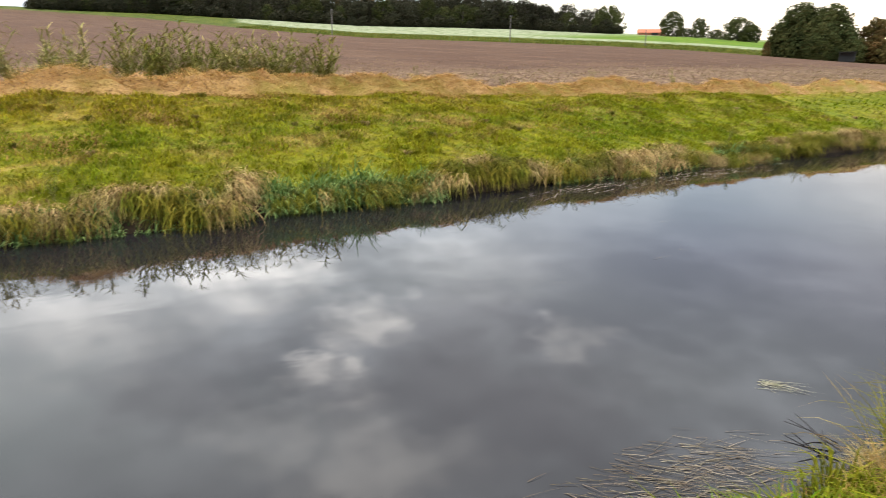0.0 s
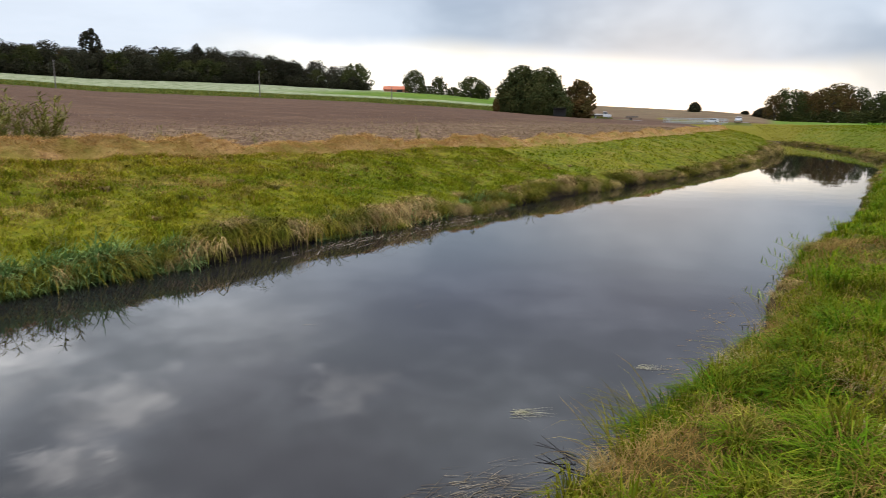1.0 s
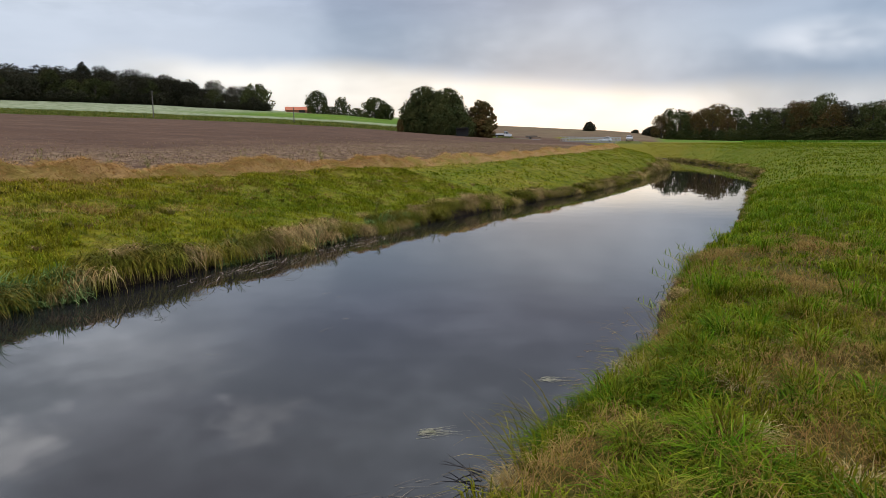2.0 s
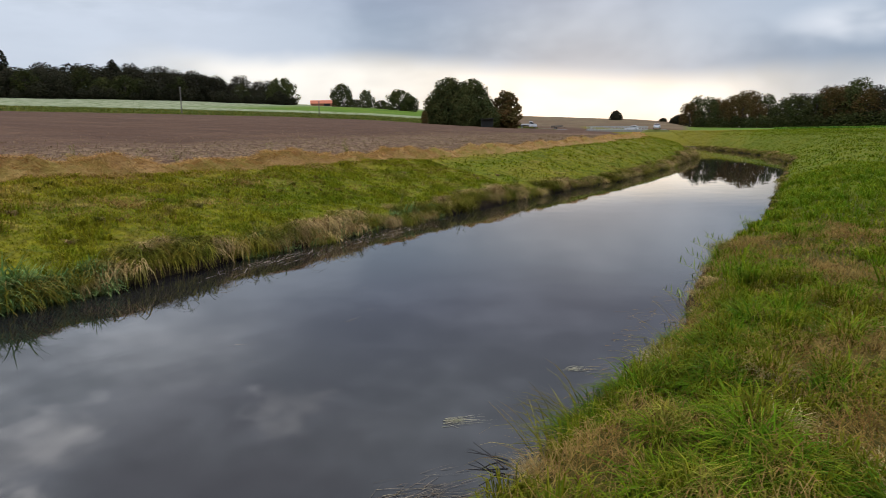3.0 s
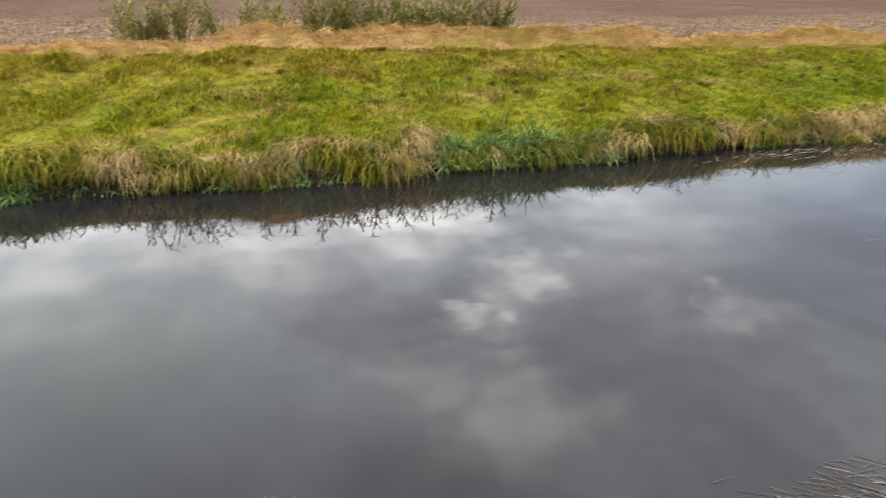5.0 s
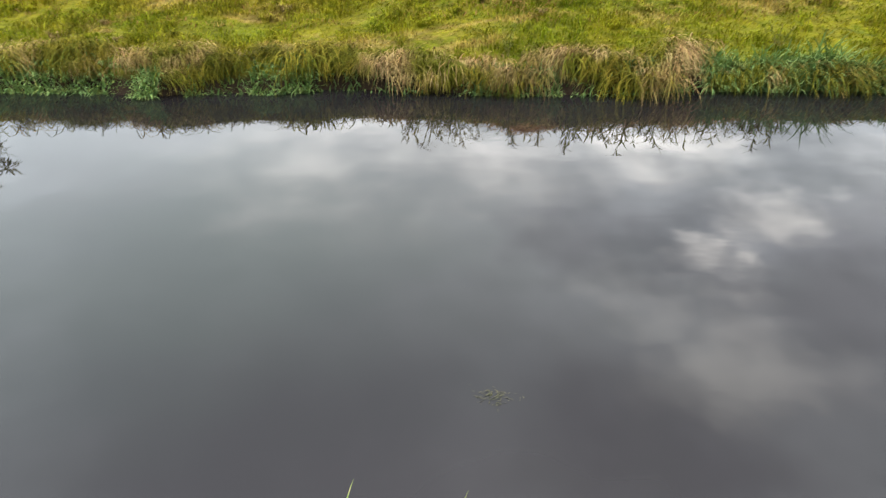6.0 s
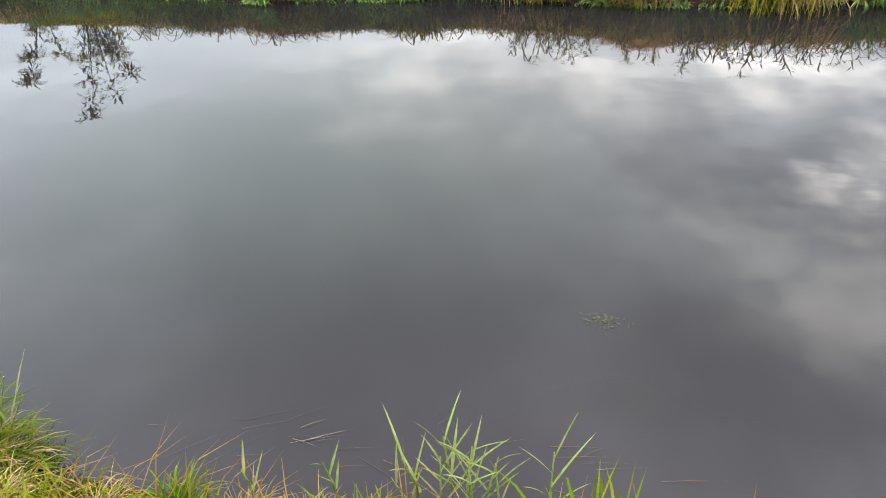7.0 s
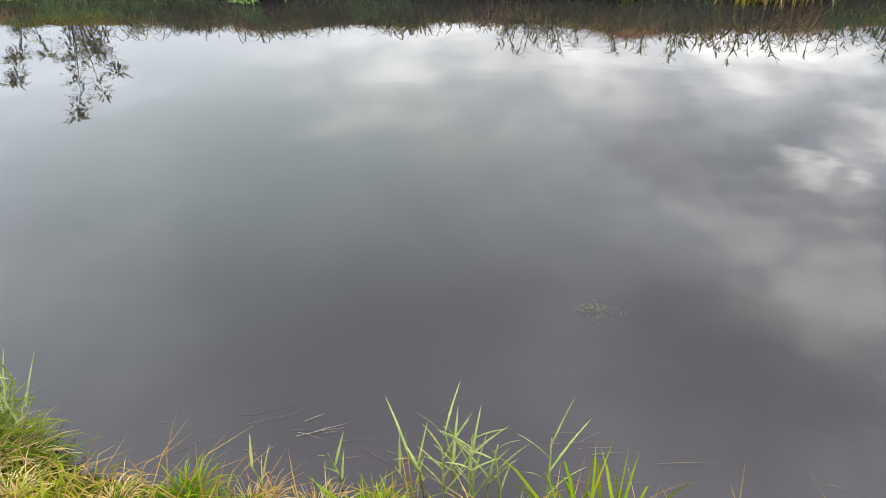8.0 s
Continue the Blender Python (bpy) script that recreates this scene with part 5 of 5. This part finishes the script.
def pickup(at):
    root = empty("flatbed_truck", "white flatbed pickup truck with a crew cab on the road", "truck", "", at)
    part("cab", side_shape([(0.5, 0.5), (3.0, 0.45), (3.05, 0.95), (2.75, 1.15), (2.05, 1.25), (1.45, 2.05), (0.55, 2.1)], 0.95, 0.12), M_WHITE, root)
    for s in (-1, 1):
        for x0, x1, x2 in ((0.62, 0.64, 0.95), (1.05, 1.05, 1.72)):
            part("side_window", side_shape([(x0, 1.3), (x2 if x0 < 1 else 1.90, 1.3), (x2 if x0 < 1 else 1.45, 1.9), (x1, 1.92)], 0.012), M_PANE, root).matrix_basis = pose(0, s * 0.965, 0)
    bm = bmesh.new()
    add_box(bm, (0.03, 1.5, 0.85), (1.80, 0, 1.66), 0.01, Matrix.Rotation(radians(-37), 4, "Y"))
    part("windscreen", bm, M_PANE, root)
    bm = bmesh.new()
    add_box(bm, (3.4, 1.95, 0.10), (-1.35, 0, 0.92), 0.01)
    part("load_bed", bm, M_DARKWOOD, root)
    for sx, sy, px, py in ((3.4, 0.05, -1.35, 0.97), (3.4, 0.05, -1.35, -0.97), (0.05, 1.9, -3.03, 0), (0.05, 1.9, 0.34, 0)):
        bm = bmesh.new()
        add_box(bm, (sx, sy, 0.42), (px, py, 1.18), 0.01)
        part("drop_side", bm, M_WHITE, root)
    bm = bmesh.new()
    add_box(bm, (5.6, 0.8, 0.2), (-0.1, 0, 0.72), 0.02)
    part("chassis", bm, M_RUBBER, root)
    lamps(root, 3.0, -3.05, 0.95, 0.8)
    for x in (-1.75, 2.2):
        for s in (-1, 1):
            wheel(root, x, s * 0.82, 0.36)
    return root


def road_z(az, d):
    x, y = bearing(az, d)
    return x, y, float(ground_z(x, y)) + 0.12


tx, ty, tz = road_z(-20.2, 216)
pickup(pose(tx, ty, tz, 0, 0, 20))
vx, vy = bearing(-11.7, 206.7)
car("white hatchback crossing the bridge", M_WHITE, pose(vx, vy, DECK, 0, 0, 184), 3.9)
vx, vy = bearing(-9.75, 194)
car("silver-white estate car seen end-on on the road", M_SILVER, pose(vx, vy, 4.2, 0, 0, 280), 4.2, 1.5)
vx, vy, vz = road_z(-17.75, 214.5)


def trailer(at):
    root = empty("farm_trailer", "low dull flatbed farm trailer beside the far road", "trailer", "", at)
    bm = bmesh.new()
    add_box(bm, (3.6, 1.8, 0.12), (0, 0, 0.62), 0.02)
    part("bed", bm, M_DARKWOOD, root)
    for s in (-1, 1):
        bm = bmesh.new()
        add_box(bm, (3.6, 0.05, 0.3), (0, s * 0.9, 0.95), 0.01)
        part("side_rail", bm, M_POLE, root)
        wheel(root, -0.4, s * 0.80, 0.3)
    bm = bmesh.new()
    add_tube(bm, [(1.8, 0, 0.6), (2.4, 0, 0.55), (3.0, 0, 0.5)], [0.05, 0.05, 0.04])
    part("drawbar", bm, M_DARKWOOD, root)


trailer(pose(vx, vy, vz, 0, 0, 10))


# ---- barn, poles, shelter ----
def barn():
    x, y = bearing(-37.3, 312)
    ridge = EYE + 312 * math.tan(radians(3.52))
    base = float(ground_z(x, y)) - 0.2
    h = ridge - base
    root = empty("barn", "low barn with a red tiled roof among trees", "barn", "", pose(x, y, base, 0, 0, 37))
    bm = bmesh.new()
    add_box(bm, (11.2, 7.0, h * 0.45), (0, 0, h * 0.225))
    part("wall", bm, M_BRICK, root)
    bm = bmesh.new()
    v = [bm.verts.new(p) for p in ((-6, -4, h * 0.4), (6, -4, h * 0.4), (6, 4, h * 0.4), (-6, 4, h * 0.4), (-6, 0, h), (6, 0, h))]
    for f in ((0, 1, 5, 4), (2, 3, 4, 5), (1, 2, 5), (3, 0, 4), (3, 2, 1, 0)):
        bm.faces.new([v[k] for k in f])
    part("roof", bm, M_ROOF, root)
    bm = bmesh.new()
    add_box(bm, (2.6, 0.1, h * 0.36), (1.5, -3.52, h * 0.19), 0.02)
    part("barn_door", bm, M_DARKWOOD, root)


barn()


def pole(az, d, top):
    x, y, z = spot(az, d)
    h = EYE + d * math.tan(radians(top)) - z
    root = empty("utility_pole", "weathered wooden utility pole in the field", "pole", "poles across the field", pose(x, y, z, 0, 0, 40))
    bm = bmesh.new()
    add_tube(bm, [(0, 0, -0.5), (0, 0, h * 0.5), (0, 0, h)], [0.17, 0.15, 0.11], 9)
    part("post", bm, M_POLE, root)
    bm = bmesh.new()
    add_box(bm, (0.5, 0.1, 0.12), (0, 0.12, h - 0.35), 0.01)
    part("crossbar", bm, M_POLE, root)
    for k in (-0.2, 0.2):
        bm = bmesh.new()
        add_tube(bm, [(k, 0.12, h - 0.3), (k, 0.12, h - 0.12)], [0.05, 0.035], 6)
        part("insulator", bm, M_CONCRETE, root)


pole(-63.0, 200, 4.85)
pole(-48.45, 203, 4.58)
pole(-37.7, 212, 3.47)


def shelter():
    x, y, z = spot(-23.6, 178)
    root = empty("shelter", "small dark open shelter under the trees", "shelter", "", pose(x, y, z, 0, 0, 24))
    bm = bmesh.new()
    add_box(bm, (3.4, 2.4, 0.15), (0, 0, 2.15), 0.02)
    part("roof", bm, M_DARKWOOD, root)
    bm = bmesh.new()
    add_box(bm, (3.2, 0.1, 2.0), (0, 1.05, 1.05), 0.01)
    part("back_wall", bm, M_DARKWOOD, root)
    for sx in (-1.5, 1.5):
        bm = bmesh.new()
        add_box(bm, (0.12, 0.12, 2.1), (sx, -1.0, 1.05), 0.01)
        part("post", bm, M_DARKWOOD, root)


shelter()


# ---- rough verge along the ploughed land ----
n = 14000
f = rng.uniform(-0.05, 1.0, n)
off = rng.uniform(0, 1, n) ** 1.3 * 20.0
px, py = -79 - 130 * f - 0.702 * off, 202 - 128 * f + 0.712 * off
M_VERGE = make_blade_material("verge_grass", lambda n, p: soft_colour(n, p, (0.07, 0.10, 0.012), (0.15, 0.16, 0.025), (0.24, 0.20, 0.06), 0.25))
stuff(blades("verge_grass", np.stack([px, py, ground_z(px, py)], -1), 0.55 * rng.uniform(0.4, 1.4, n), 0.16, 0.6, M_VERGE, rng, 0.2), "rough grass verge between the ploughed and the pale field", "grass")

# ---- green crop before the wood beyond the flats ----
n = 9000
d, a = rng.uniform(176, 300, n), np.radians(rng.uniform(-1.2, 15, n))
px, py = d * np.sin(a), d * np.cos(a)
M_CROP = make_blade_material("crop_leaf", lambda n, p: soft_colour(n, p, (0.10, 0.21, 0.020), (0.16, 0.27, 0.030), (0.07, 0.15, 0.016), 0.2))
stuff(blades("crop_rows", np.stack([px, py, ground_z(px, py)], -1), 0.6 * rng.uniform(0.5, 1.3, n), 0.35, 0.7, M_CROP, rng, 0.3), "fresh green leafy crop in front of the wood", "crop")
